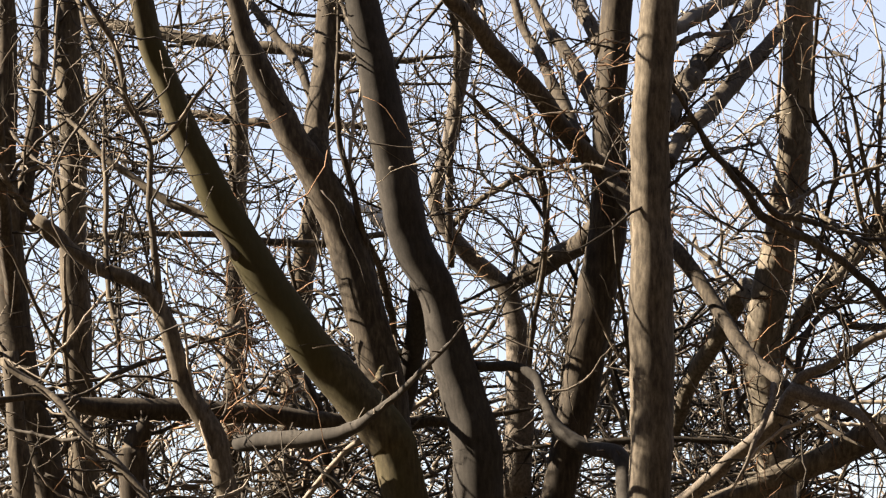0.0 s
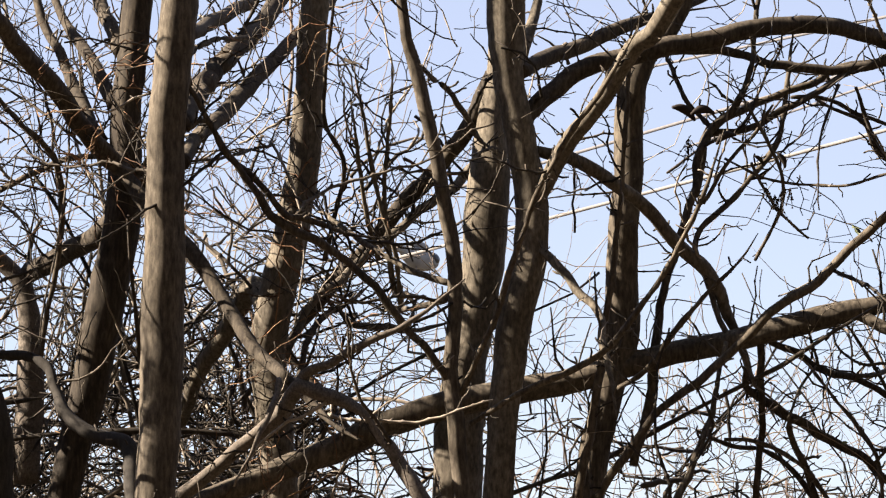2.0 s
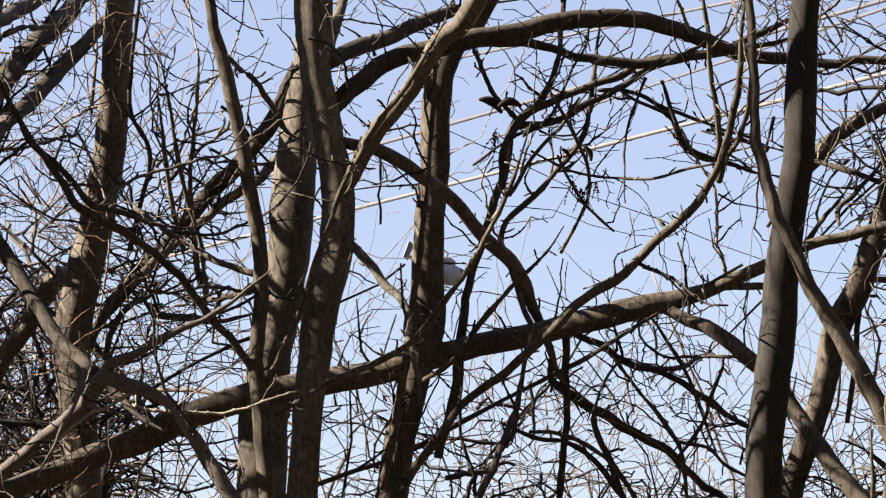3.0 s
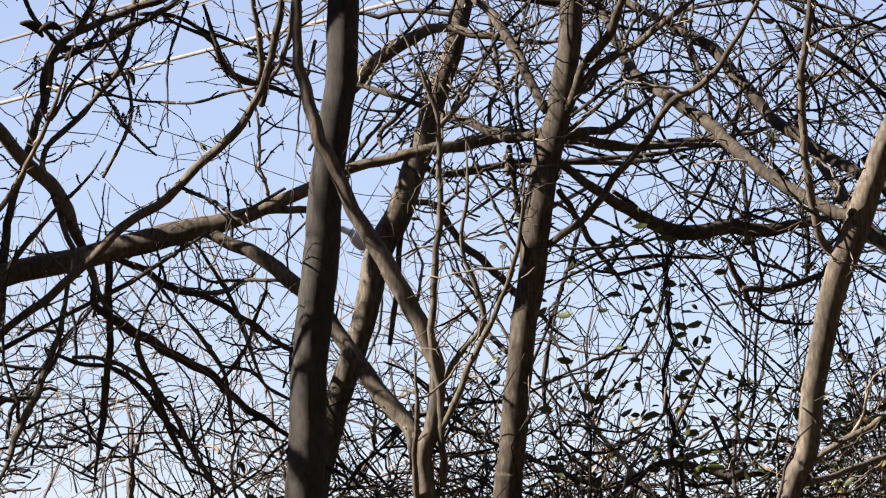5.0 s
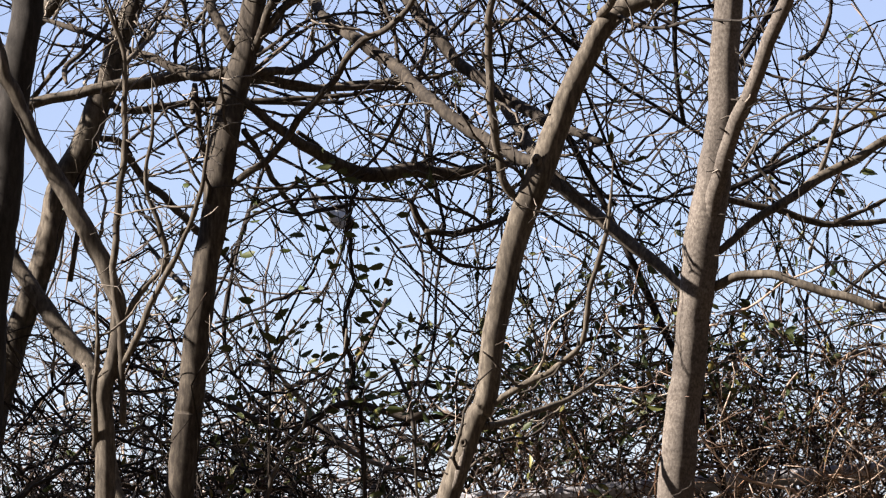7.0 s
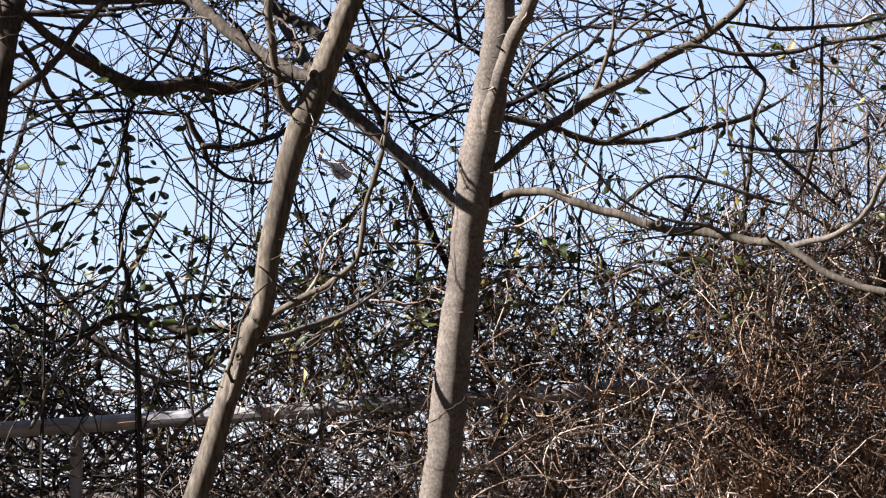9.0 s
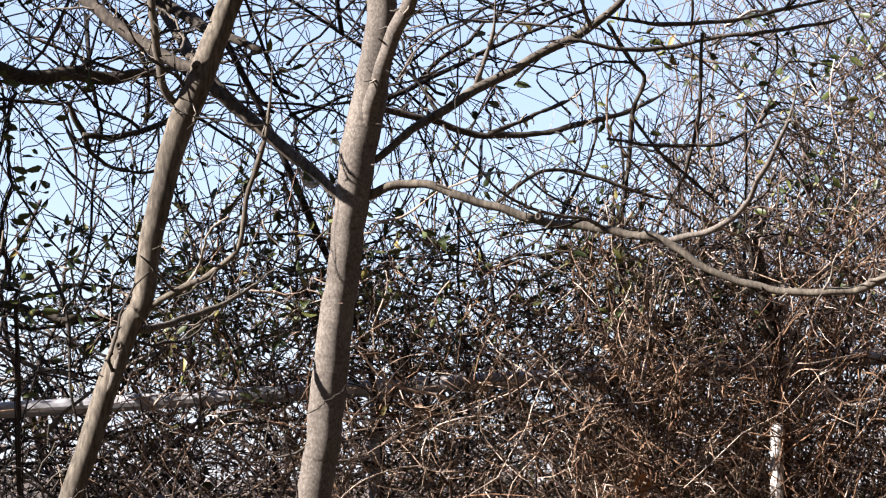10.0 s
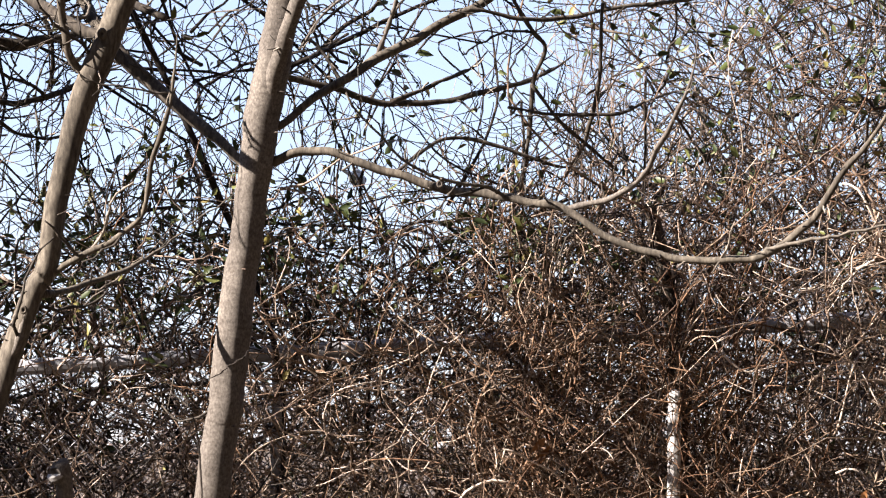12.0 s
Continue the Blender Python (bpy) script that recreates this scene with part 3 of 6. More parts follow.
limb(twiggy, "branch", (1.14, 13.85, 2.72, 0.0242), (1.27, 13.82, 2.68, 0.0241), (1.373, 13.782, 2.618, 0.0175), (1.48, 13.75, 2.45, 0.0258), (1.56, 13.71, 2.33, 0.0276), (1.785, 13.650, 2.056, 0.0165), (2.010, 13.609, 1.849, 0.0020), mat=bark_pale)
limb(twiggy, "branch", (1.209, 15.152, 2.927, 0.0123), (1.303, 15.244, 3.120, 0.0141), (1.437, 15.333, 3.251, 0.0160), (1.584, 15.419, 3.384, 0.0161), (1.795, 15.496, 3.559, 0.0180), (1.934, 15.580, 3.674, 0.0199), (2.08, 15.66, 3.85, 0.0276), (2.16, 15.75, 4.10, 0.0299), (2.279, 15.912, 4.486, 0.0179), (2.398, 16.091, 4.942, 0.0020))
limb(twiggy, "branch", (1.089, 13.857, 2.739, 0.0112), (1.065, 13.809, 2.676, 0.0112), (1.034, 13.761, 2.599, 0.0111), (0.983, 13.714, 2.483, 0.0067), (0.932, 13.687, 2.395, 0.0020), mat=bark_pale)
limb(twiggy, "branch", (1.222, 14.950, 2.788, 0.0173), (1.335, 15.007, 2.767, 0.0156), (1.464, 15.062, 2.723, 0.0139), (1.587, 15.117, 2.711, 0.0105), (1.720, 15.206, 2.707, 0.0063), (1.854, 15.316, 2.729, 0.0020), mat=bark_dark)
limb(twiggy, "branch", (1.243, 15.049, 2.816, 0.0104), (1.291, 15.145, 2.983, 0.0123), (1.367, 15.239, 3.097, 0.0106), (1.434, 15.333, 3.137, 0.0089), (1.503, 15.459, 3.185, 0.0053), (1.571, 15.605, 3.255, 0.0020), mat=bark_dark)
limb(twiggy, "branch", (1.390, 15.036, 3.107, 0.0087), (1.459, 15.180, 3.057, 0.0123), (1.616, 15.315, 3.060, 0.0142), (1.767, 15.474, 3.074, 0.0085), (1.918, 15.654, 3.124, 0.0020), mat=bark_dark)
limb(twiggy, "branch", (1.589, 14.916, 3.146, 0.0107), (1.551, 14.819, 3.386, 0.0107), (1.543, 14.719, 3.644, 0.0089), (1.545, 14.619, 3.786, 0.0071), (1.545, 14.591, 3.872, 0.0042), (1.546, 14.584, 3.976, 0.0020))
limb(twiggy, "branch", (1.620, 14.912, 3.094, 0.0107), (1.584, 14.816, 3.303, 0.0089), (1.499, 14.724, 3.519, 0.0089), (1.451, 14.628, 3.744, 0.0071), (1.432, 14.620, 3.839, 0.0042), (1.413, 14.632, 3.952, 0.0020))
limb(twiggy, "branch", (1.330, 14.941, 3.271, 0.0090), (1.401, 14.834, 3.594, 0.0089), (1.309, 14.742, 3.789, 0.0089), (1.329, 14.640, 4.065, 0.0071), (1.336, 14.636, 4.163, 0.0042), (1.343, 14.651, 4.280, 0.0020), mat=bark_dark)
limb(twiggy, "branch", (1.537, 14.921, 3.272, 0.0090), (1.455, 14.779, 3.525, 0.0089), (1.423, 14.631, 3.671, 0.0071), (1.408, 14.592, 3.746, 0.0042), (1.393, 14.572, 3.838, 0.0020))
slim = tree("slender pale sapling with long upswept shoots", bark_grey)
limb(slim, "trunk", (1.364, 14.236, 6.121, 0.0072), (1.438, 14.228, 5.021, 0.0144), (1.545, 14.216, 4.121, 0.0180), (1.59, 14.21, 3.86, 0.0240), (1.66, 14.20, 3.58, 0.0239), (1.71, 14.20, 3.31, 0.0279), (1.73, 14.19, 3.07, 0.0278), (1.72, 14.20, 2.84, 0.0278), (1.73, 14.19, 2.64, 0.0317), (1.75, 14.19, 2.36, 0.0316), (1.83, 14.18, 1.05, 0.0335), (1.88, 14.18, -0.25, 0.0411))
limb(slim, "branch", (1.718, 14.196, 2.755, 0.0153), (1.637, 14.149, 2.866, 0.0153), (1.483, 14.108, 3.022, 0.0153), (1.310, 14.068, 3.190, 0.0135), (1.129, 14.026, 3.289, 0.0168), (1.016, 13.977, 3.386, 0.0134), (0.865, 13.930, 3.583, 0.0100), (0.783, 13.878, 3.731, 0.0083), (0.729, 13.873, 3.835, 0.0050), (0.675, 13.889, 3.961, 0.0020), mat=bark_dark)
limb(slim, "branch", (1.752, 14.192, 2.716, 0.0102), (1.827, 14.082, 2.906, 0.0102), (1.931, 13.967, 3.242, 0.0101), (2.018, 13.854, 3.476, 0.0101), (2.067, 13.745, 3.580, 0.0100), (2.177, 13.627, 3.741, 0.0083), (2.232, 13.597, 3.830, 0.0050), (2.288, 13.587, 3.940, 0.0020))
limb(slim, "branch", (1.785, 14.188, 2.620, 0.0102), (1.970, 14.103, 2.731, 0.0119), (2.205, 14.008, 2.840, 0.0118), (2.380, 13.918, 3.055, 0.0101), (2.467, 13.842, 3.206, 0.0101), (2.534, 13.769, 3.375, 0.0084), (2.574, 13.755, 3.484, 0.0050), (2.614, 13.761, 3.613, 0.0020))
limb(slim, "branch", (1.706, 14.198, 3.114, 0.0120), (1.562, 14.382, 3.192, 0.0104), (1.418, 14.564, 3.313, 0.0105), (1.352, 14.738, 3.394, 0.0089), (1.312, 14.874, 3.451, 0.0053), (1.271, 15.030, 3.530, 0.0020))
limb(slim, "branch", (1.706, 14.198, 3.064, 0.0120), (1.646, 14.406, 3.054, 0.0121), (1.588, 14.614, 3.058, 0.0088), (1.555, 14.762, 3.067, 0.0053), (1.521, 14.931, 3.099, 0.0020))
limb(slim, "branch", (1.597, 14.211, 3.899, 0.0086), (1.742, 14.546, 3.851, 0.0106), (1.888, 14.881, 3.757, 0.0108), (1.947, 15.045, 3.728, 0.0065), (2.005, 15.229, 3.726, 0.0020))
pole_pale = tree("leaning grey trunk behind a fallen limb", bark_tan)
limb(pole_pale, "trunk", (2.132, 15.252, 6.140, 0.0146), (2.09, 15.26, 5.04, 0.0293), (2.03, 15.27, 4.14, 0.0366), (2.00, 15.27, 3.88, 0.0558), (1.99, 15.27, 3.60, 0.0793), (1.97, 15.27, 3.34, 0.0770), (1.94, 15.28, 3.10, 0.0705), (1.91, 15.28, 2.93, 0.0768), (1.88, 15.28, 2.67, 0.0894), (1.87, 15.29, 2.42, 0.0892), (1.81, 15.29, 1.08, 0.0946), (1.78, 15.30, -0.25, 0.1160))
limb(pole_pale, "branch", (2.00, 15.27, 4.03, 0.0279), (1.93, 15.36, 3.85, 0.0324), (1.81, 15.46, 3.68, 0.0325), (1.69, 15.56, 3.56, 0.0304), (1.55, 15.66, 3.38, 0.0306), (1.40, 15.75, 3.22, 0.0285), (1.292, 15.847, 3.061, 0.0170), (1.167, 15.981, 2.900, 0.0102), (1.043, 16.134, 2.782, 0.0020), mat=bark_dark)
front_fork = tree("brown forked trunk with moss patches and long limbs", bark_tan)
limb(front_fork, "trunk", (1.94, 14.47, 6.17, 0.0294), (1.94, 14.47, 5.07, 0.0589), (1.95, 14.47, 4.17, 0.0736), (1.96, 14.47, 3.93, 0.0592), (1.99, 14.46, 3.70, 0.0570), (2.03, 14.46, 3.49, 0.0610), (2.04, 14.46, 3.27, 0.0630), (1.98, 14.46, 3.02, 0.0608), (1.95, 14.47, 2.78, 0.0567), (1.92, 14.47, 2.37, 0.0525), (1.84, 14.48, 1.06, 0.0556), (1.80, 14.49, -0.25, 0.0682))
limb(front_fork, "branch", (3.266, 13.185, 6.103, 0.0151), (2.94, 13.51, 5.00, 0.0302), (2.48, 13.98, 4.10, 0.0378), (2.35, 14.10, 3.94, 0.0360), (2.24, 14.22, 3.75, 0.0322), (2.13, 14.34, 3.60, 0.0324), (2.04, 14.46, 3.39, 0.0264))
limb(front_fork, "branch", (2.00, 14.46, 3.72, 0.0306), (2.11, 14.50, 3.84, 0.0348), (2.24, 14.54, 3.94, 0.0349), (2.45, 14.56, 4.00, 0.0351), (2.70, 14.57, 4.06, 0.0331), (2.94, 14.58, 4.12, 0.0332), (3.17, 14.59, 4.12, 0.0312), (3.34, 14.60, 4.09, 0.0292), (3.58, 14.60, 4.01, 0.0251), (3.893, 14.580, 3.974, 0.0180), (4.127, 14.572, 3.999, 0.0162), (4.557, 14.501, 3.923, 0.0162), (4.777, 14.494, 3.898, 0.0097), (4.997, 14.508, 3.913, 0.0020), mat=bark_dark)
limb(front_fork, "branch", (2.00, 14.46, 3.91, 0.0306), (2.11, 14.62, 3.99, 0.0310), (2.27, 14.78, 4.06, 0.0292), (2.47, 14.92, 4.17, 0.0254), (2.665, 15.066, 4.251, 0.0165), (2.842, 15.225, 4.339, 0.0099), (3.019, 15.405, 4.469, 0.0020), mat=bark_dark)
limb(front_fork, "branch", (2.060, 14.454, 3.622, 0.0193), (2.21, 14.50, 3.59, 0.0245), (2.34, 14.55, 3.53, 0.0246), (2.47, 14.59, 3.45, 0.0247), (2.61, 14.64, 3.31, 0.0248), (2.73, 14.68, 3.20, 0.0249), (2.817, 14.733, 3.030, 0.0179), (2.926, 14.828, 2.830, 0.0107), (3.035, 14.943, 2.674, 0.0020))
limb(front_fork, "branch", (2.044, 14.456, 3.289, 0.0122), (2.089, 14.374, 3.216, 0.0156), (2.178, 14.285, 3.106, 0.0155), (2.245, 14.199, 3.018, 0.0137), (2.253, 14.121, 2.895, 0.0137), (2.263, 14.050, 2.745, 0.0082), (2.273, 13.999, 2.629, 0.0020))
limb(front_fork, "branch", (2.596, 14.774, 4.053, 0.0180), (2.854, 14.787, 4.052, 0.0162), (3.010, 14.817, 4.019, 0.0163), (3.270, 14.824, 3.996, 0.0182), (3.490, 14.835, 4.047, 0.0164), (3.669, 14.854, 4.120, 0.0128), (3.834, 14.901, 4.198, 0.0077), (4.000, 14.968, 4.308, 0.0020), mat=bark_dark)
limb(front_fork, "branch", (3.150, 14.768, 3.882, 0.0054), (3.261, 14.785, 3.832, 0.0072), (3.341, 14.808, 3.795, 0.0091), (3.381, 14.840, 3.713, 0.0091), (3.451, 14.865, 3.654, 0.0073), (3.539, 14.885, 3.642, 0.0073), (3.637, 14.938, 3.635, 0.0044), (3.736, 15.012, 3.645, 0.0020), mat=bark_dark)
limb(front_fork, "branch", (3.063, 14.786, 3.886, 0.0072), (3.206, 14.807, 3.889, 0.0090), (3.350, 14.826, 3.826, 0.0091), (3.525, 14.837, 3.766, 0.0073), (3.660, 14.856, 3.730, 0.0055), mat=bark_dark)
limb(front_fork, "branch", (3.291, 14.737, 3.928, 0.0072), (3.343, 14.751, 3.794, 0.0090), (3.399, 14.764, 3.691, 0.0090), (3.449, 14.778, 3.652, 0.0090), (3.549, 14.780, 3.623, 0.0091), (3.671, 14.812, 3.595, 0.0054), (3.792, 14.865, 3.590, 0.0020), mat=bark_dark)
mid_fork = tree("dark trunk with lit shoot and upswept crown limbs", bark_grey)
limb(mid_fork, "trunk", (3.292, 14.550, 6.203, 0.0150), (3.01, 14.60, 5.10, 0.0300), (2.62, 14.67, 4.20, 0.0375), (2.52, 14.68, 4.06, 0.0458), (2.45, 14.70, 3.89, 0.0499), (2.43, 14.70, 3.59, 0.0539), (2.41, 14.70, 3.28, 0.0559), (2.41, 14.70, 3.01, 0.0578), (2.35, 14.71, 2.76, 0.0516), (2.28, 14.72, 2.39, 0.0576), (2.08, 14.76, 1.07, 0.0610), (1.97, 14.77, -0.25, 0.0749))
limb(mid_fork, "branch", (2.224, 14.531, 2.377, 0.0157), (2.261, 14.505, 2.624, 0.0157), (2.289, 14.480, 2.866, 0.0140), (2.337, 14.452, 3.191, 0.0105), (2.365, 14.427, 3.558, 0.0088), (2.386, 14.404, 3.843, 0.0088), (2.396, 14.423, 3.972, 0.0053), (2.405, 14.463, 4.124, 0.0020))
limb(mid_fork, "branch", (2.447, 14.698, 2.515, 0.0159), (2.516, 14.731, 2.787, 0.0196), (2.566, 14.768, 3.103, 0.0161), (2.636, 14.800, 3.359, 0.0162), (2.717, 14.831, 3.575, 0.0162), (2.777, 14.865, 3.772, 0.0163), (2.952, 14.877, 3.883, 0.0145), (3.167, 14.878, 3.952, 0.0146), (3.280, 14.899, 4.022, 0.0128), (3.596, 14.872, 4.067, 0.0128), (3.772, 14.886, 4.103, 0.0077), (3.949, 14.921, 4.172, 0.0020))
limb(mid_fork, "branch", (2.681, 14.657, 3.493, 0.0142), (2.691, 14.689, 3.622, 0.0161), (2.738, 14.714, 3.742, 0.0161), (2.838, 14.729, 3.842, 0.0144), (2.900, 14.751, 3.974, 0.0108), (2.923, 14.780, 4.106, 0.0108), (2.944, 14.810, 4.240, 0.0091), (2.963, 14.868, 4.370, 0.0054), (2.983, 14.945, 4.523, 0.0020), mat=bark_dark)
limb(mid_fork, "branch", (2.744, 14.747, 3.747, 0.0144), (2.849, 14.761, 3.758, 0.0126), (2.937, 14.778, 3.774, 0.0126), (3.047, 14.789, 3.844, 0.0126), (3.157, 14.800, 3.904, 0.0127), (3.267, 14.811, 3.981, 0.0109), (3.398, 14.815, 4.041, 0.0091), (3.514, 14.849, 4.102, 0.0055), (3.629, 14.904, 4.186, 0.0020), mat=bark_dark)
limb(mid_fork, "branch", (2.750, 14.746, 3.766, 0.0108), (2.705, 14.788, 3.826, 0.0090), (2.653, 14.831, 3.915, 0.0090), (2.613, 14.872, 4.027, 0.0072), (2.581, 14.935, 4.123, 0.0043), (2.549, 15.018, 4.237, 0.0020), mat=bark_dark)
limb(mid_fork, "branch", (2.720, 14.751, 3.484, 0.0072), (2.799, 14.669, 3.623, 0.0071), (2.888, 14.583, 3.728, 0.0071), (2.936, 14.506, 3.812, 0.0053))
limb(mid_fork, "branch", (2.802, 14.736, 3.648, 0.0054), (2.916, 14.673, 3.574, 0.0054), (3.051, 14.605, 3.535, 0.0053), (3.204, 14.531, 3.525, 0.0053), (3.306, 14.467, 3.551, 0.0053), (3.411, 14.401, 3.572, 0.0053))
fallen = tree("broken fallen tree limb resting across the trunks", bark_grey)
limb(fallen, "trunk", (0.62, 14.89, 2.29, 0.0345), (0.92, 14.87, 2.39, 0.0407), (1.28, 14.84, 2.53, 0.0470), (1.55, 14.82, 2.66, 0.0492), (1.79, 14.79, 2.73, 0.0513), (2.26, 14.73, 2.83, 0.0432), (2.74, 14.65, 2.95, 0.0412), (3.11, 14.57, 3.04, 0.0433), (3.25, 14.54, 3.07, 0.0371), (3.43, 14.50, 3.13, 0.0268), (3.64, 14.45, 3.22, 0.0247), (3.83, 14.40, 3.29, 0.0206), (4.11, 14.32, 3.36, 0.0227), (4.38, 14.24, 3.39, 0.0226), (4.693, 14.142, 3.349, 0.0164), (5.038, 14.022, 3.367, 0.0102), (5.173, 14.006, 3.383, 0.0061), (5.308, 14.009, 3.425, 0.0020))
limb(fallen, "branch", (3.388, 14.510, 3.117, 0.0177), (3.509, 14.481, 3.125, 0.0142), (3.615, 14.455, 3.129, 0.0124))
limb(fallen, "branch", (3.227, 14.546, 3.060, 0.0177), (3.39, 14.44, 2.98, 0.0246), (3.56, 14.33, 2.82, 0.0285), (3.67, 14.24, 2.66, 0.0284), (3.77, 14.14, 2.47, 0.0322), (3.87, 14.04, 2.31, 0.0300), (3.89, 13.97, 2.15, 0.0279), (3.935, 13.833, 1.825, 0.0167), (3.977, 13.718, 1.567, 0.0020))
limb(fallen, "branch", (2.262, 14.626, 2.325, 0.0140), (2.393, 14.549, 2.526, 0.0157), (2.544, 14.467, 2.730, 0.0157), (2.693, 14.383, 2.847, 0.0174), (2.861, 14.294, 3.004, 0.0174), (3.028, 14.203, 3.140, 0.0173), (3.174, 14.114, 3.296, 0.0173), (3.298, 14.029, 3.409, 0.0155), (3.364, 13.956, 3.623, 0.0137), (3.381, 13.894, 3.816, 0.0120), (3.395, 13.874, 3.986, 0.0072), (3.409, 13.873, 4.185, 0.0020))
limb(fallen, "branch", (2.904, 14.614, 2.967, 0.0124), (3.040, 14.660, 2.918, 0.0142), (3.136, 14.712, 2.878, 0.0143), (3.273, 14.756, 2.846, 0.0144), (3.370, 14.807, 2.810, 0.0126), (3.498, 14.851, 2.731, 0.0127), (3.576, 14.906, 2.683, 0.0109), (3.685, 14.953, 2.651, 0.0091), (3.798, 15.031, 2.626, 0.0055), (3.912, 15.130, 2.624, 0.0020), mat=bark_dark)
limb(fallen, "branch", (2.793, 14.636, 2.953, 0.0124), (2.713, 14.712, 3.208, 0.0107), (2.703, 14.775, 3.361, 0.0107), (2.858, 14.807, 3.516, 0.0108), (3.014, 14.837, 3.735, 0.0109), (3.067, 14.887, 3.957, 0.0091), (3.096, 14.945, 4.086, 0.0055), (3.126, 15.022, 4.237, 0.0020))
limb(fallen, "branch", (3.227, 14.546, 2.828, 0.0089), (3.371, 14.719, 2.855, 0.0090), (3.478, 14.899, 2.908, 0.0073), (3.528, 15.015, 2.938, 0.0044), (3.578, 15.150, 2.988, 0.0020), mat=bark_dark)
limb(fallen, "branch", (2.848, 14.625, 2.870, 0.0106), (2.859, 14.681, 2.792, 0.0124), (2.926, 14.726, 2.772, 0.0161), (3.039, 14.762, 2.697, 0.0179), (3.153, 14.796, 2.634, 0.0179), (3.287, 14.826, 2.568, 0.0162), (3.402, 14.858, 2.488, 0.0144), (3.537, 14.886, 2.396, 0.0127), (3.682, 14.945, 2.309, 0.0076), (3.827, 15.024, 2.253, 0.0020), mat=bark_dark)
limb(fallen, "branch", (2.908, 14.613, 2.953, 0.0142), (2.921, 14.679, 2.772, 0.0124), (2.922, 14.747, 2.590, 0.0125), (2.918, 14.815, 2.386, 0.0125), (2.915, 14.901, 2.231, 0.0075), (2.913, 15.007, 2.107, 0.0020), mat=bark_dark)
limb(fallen, "branch", (3.005, 14.594, 2.684, 0.0106), (3.022, 14.658, 2.606, 0.0107), (3.092, 14.712, 2.486, 0.0125), (3.157, 14.766, 2.365, 0.0125), (3.233, 14.861, 2.232, 0.0075), (3.310, 14.976, 2.130, 0.0020), mat=bark_dark)
limb(fallen, "branch", (3.096, 14.677, 2.883, 0.0071), (3.187, 14.657, 2.753, 0.0071), (3.268, 14.640, 2.650, 0.0089), (3.328, 14.626, 2.546, 0.0089), (3.344, 14.623, 2.463, 0.0089), (3.367, 14.647, 2.348, 0.0053), (3.390, 14.692, 2.256, 0.0020))
limb(fallen, "branch", (3.117, 14.673, 2.878, 0.0053), (3.045, 14.585, 2.787, 0.0053), (2.981, 14.497, 2.667, 0.0053))
limb(fallen, "branch", (3.328, 14.626, 2.515, 0.0071), (3.394, 14.543, 2.634, 0.0071), (3.411, 14.470, 2.722, 0.0071), (3.440, 14.395, 2.829, 0.0053), mat=bark_dark)
limb(fallen, "branch", (2.700, 14.755, 2.640, 0.0071), (2.811, 14.785, 2.591, 0.0089), (2.943, 14.810, 2.574, 0.0090), (3.055, 14.839, 2.504, 0.0108), (3.167, 14.866, 2.391, 0.0108), (3.273, 14.922, 2.295, 0.0065), (3.378, 14.998, 2.226, 0.0020), mat=bark_dark)
limb(fallen, "branch", (3.328, 14.626, 2.567, 0.0071), (3.444, 14.668, 2.550, 0.0071), (3.530, 14.716, 2.491, 0.0072), (3.646, 14.756, 2.443, 0.0072), (3.735, 14.817, 2.412, 0.0043), (3.824, 14.897, 2.399, 0.0020), mat=bark_dark)
limb(fallen, "branch", (3.388, 14.304, 3.544, 0.0105), (3.386, 14.202, 3.627, 0.0105), (3.340, 14.110, 3.848, 0.0087), (3.295, 14.018, 4.035, 0.0086), (3.269, 13.996, 4.149, 0.0052), (3.243, 13.994, 4.284, 0.0020))
limb(fallen, "branch", (3.382, 14.203, 3.483, 0.0122), (3.388, 14.124, 3.538, 0.0104), (3.420, 14.039, 3.609, 0.0104), (3.434, 13.959, 3.715, 0.0086), (3.425, 13.884, 3.805, 0.0068), (3.417, 13.853, 3.884, 0.0041), (3.409, 13.841, 3.980, 0.0020))
limb(fallen, "branch", (2.868, 14.519, 3.243, 0.0070), (2.941, 14.437, 3.409, 0.0070), (2.933, 14.370, 3.554, 0.0070), (2.845, 14.320, 3.709, 0.0070), (2.799, 14.324, 3.796, 0.0042), (2.752, 14.347, 3.901, 0.0020))
limb(fallen, "branch", (3.058, 14.481, 3.324, 0.0053), (2.952, 14.469, 3.413, 0.0053), (2.886, 14.448, 3.502, 0.0053), (2.836, 14.424, 3.590, 0.0052))
limb(fallen, "branch", (2.775, 14.639, 2.605, 0.0070), (2.905, 14.665, 2.593, 0.0088), (3.055, 14.686, 2.517, 0.0089), (3.156, 14.715, 2.406, 0.0107), (3.276, 14.740, 2.210, 0.0107), (3.354, 14.786, 2.092, 0.0064), (3.432, 14.853, 2.001, 0.0020))
limb(fallen, "branch", (2.372, 14.609, 2.779, 0.0088), (2.474, 14.541, 2.857, 0.0105), (2.565, 14.474, 2.975, 0.0105), (2.656, 14.407, 3.093, 0.0087), (2.727, 14.343, 3.169, 0.0070), (2.783, 14.322, 3.236, 0.0042), (2.839, 14.321, 3.321, 0.0020))
limb(fallen, "branch", (2.764, 14.540, 2.944, 0.0106), (2.706, 14.449, 2.751, 0.0105), (2.628, 14.362, 2.561, 0.0121), (2.527, 14.278, 2.334, 0.0138), (2.453, 14.247, 2.179, 0.0083), (2.380, 14.235, 2.058, 0.0020))
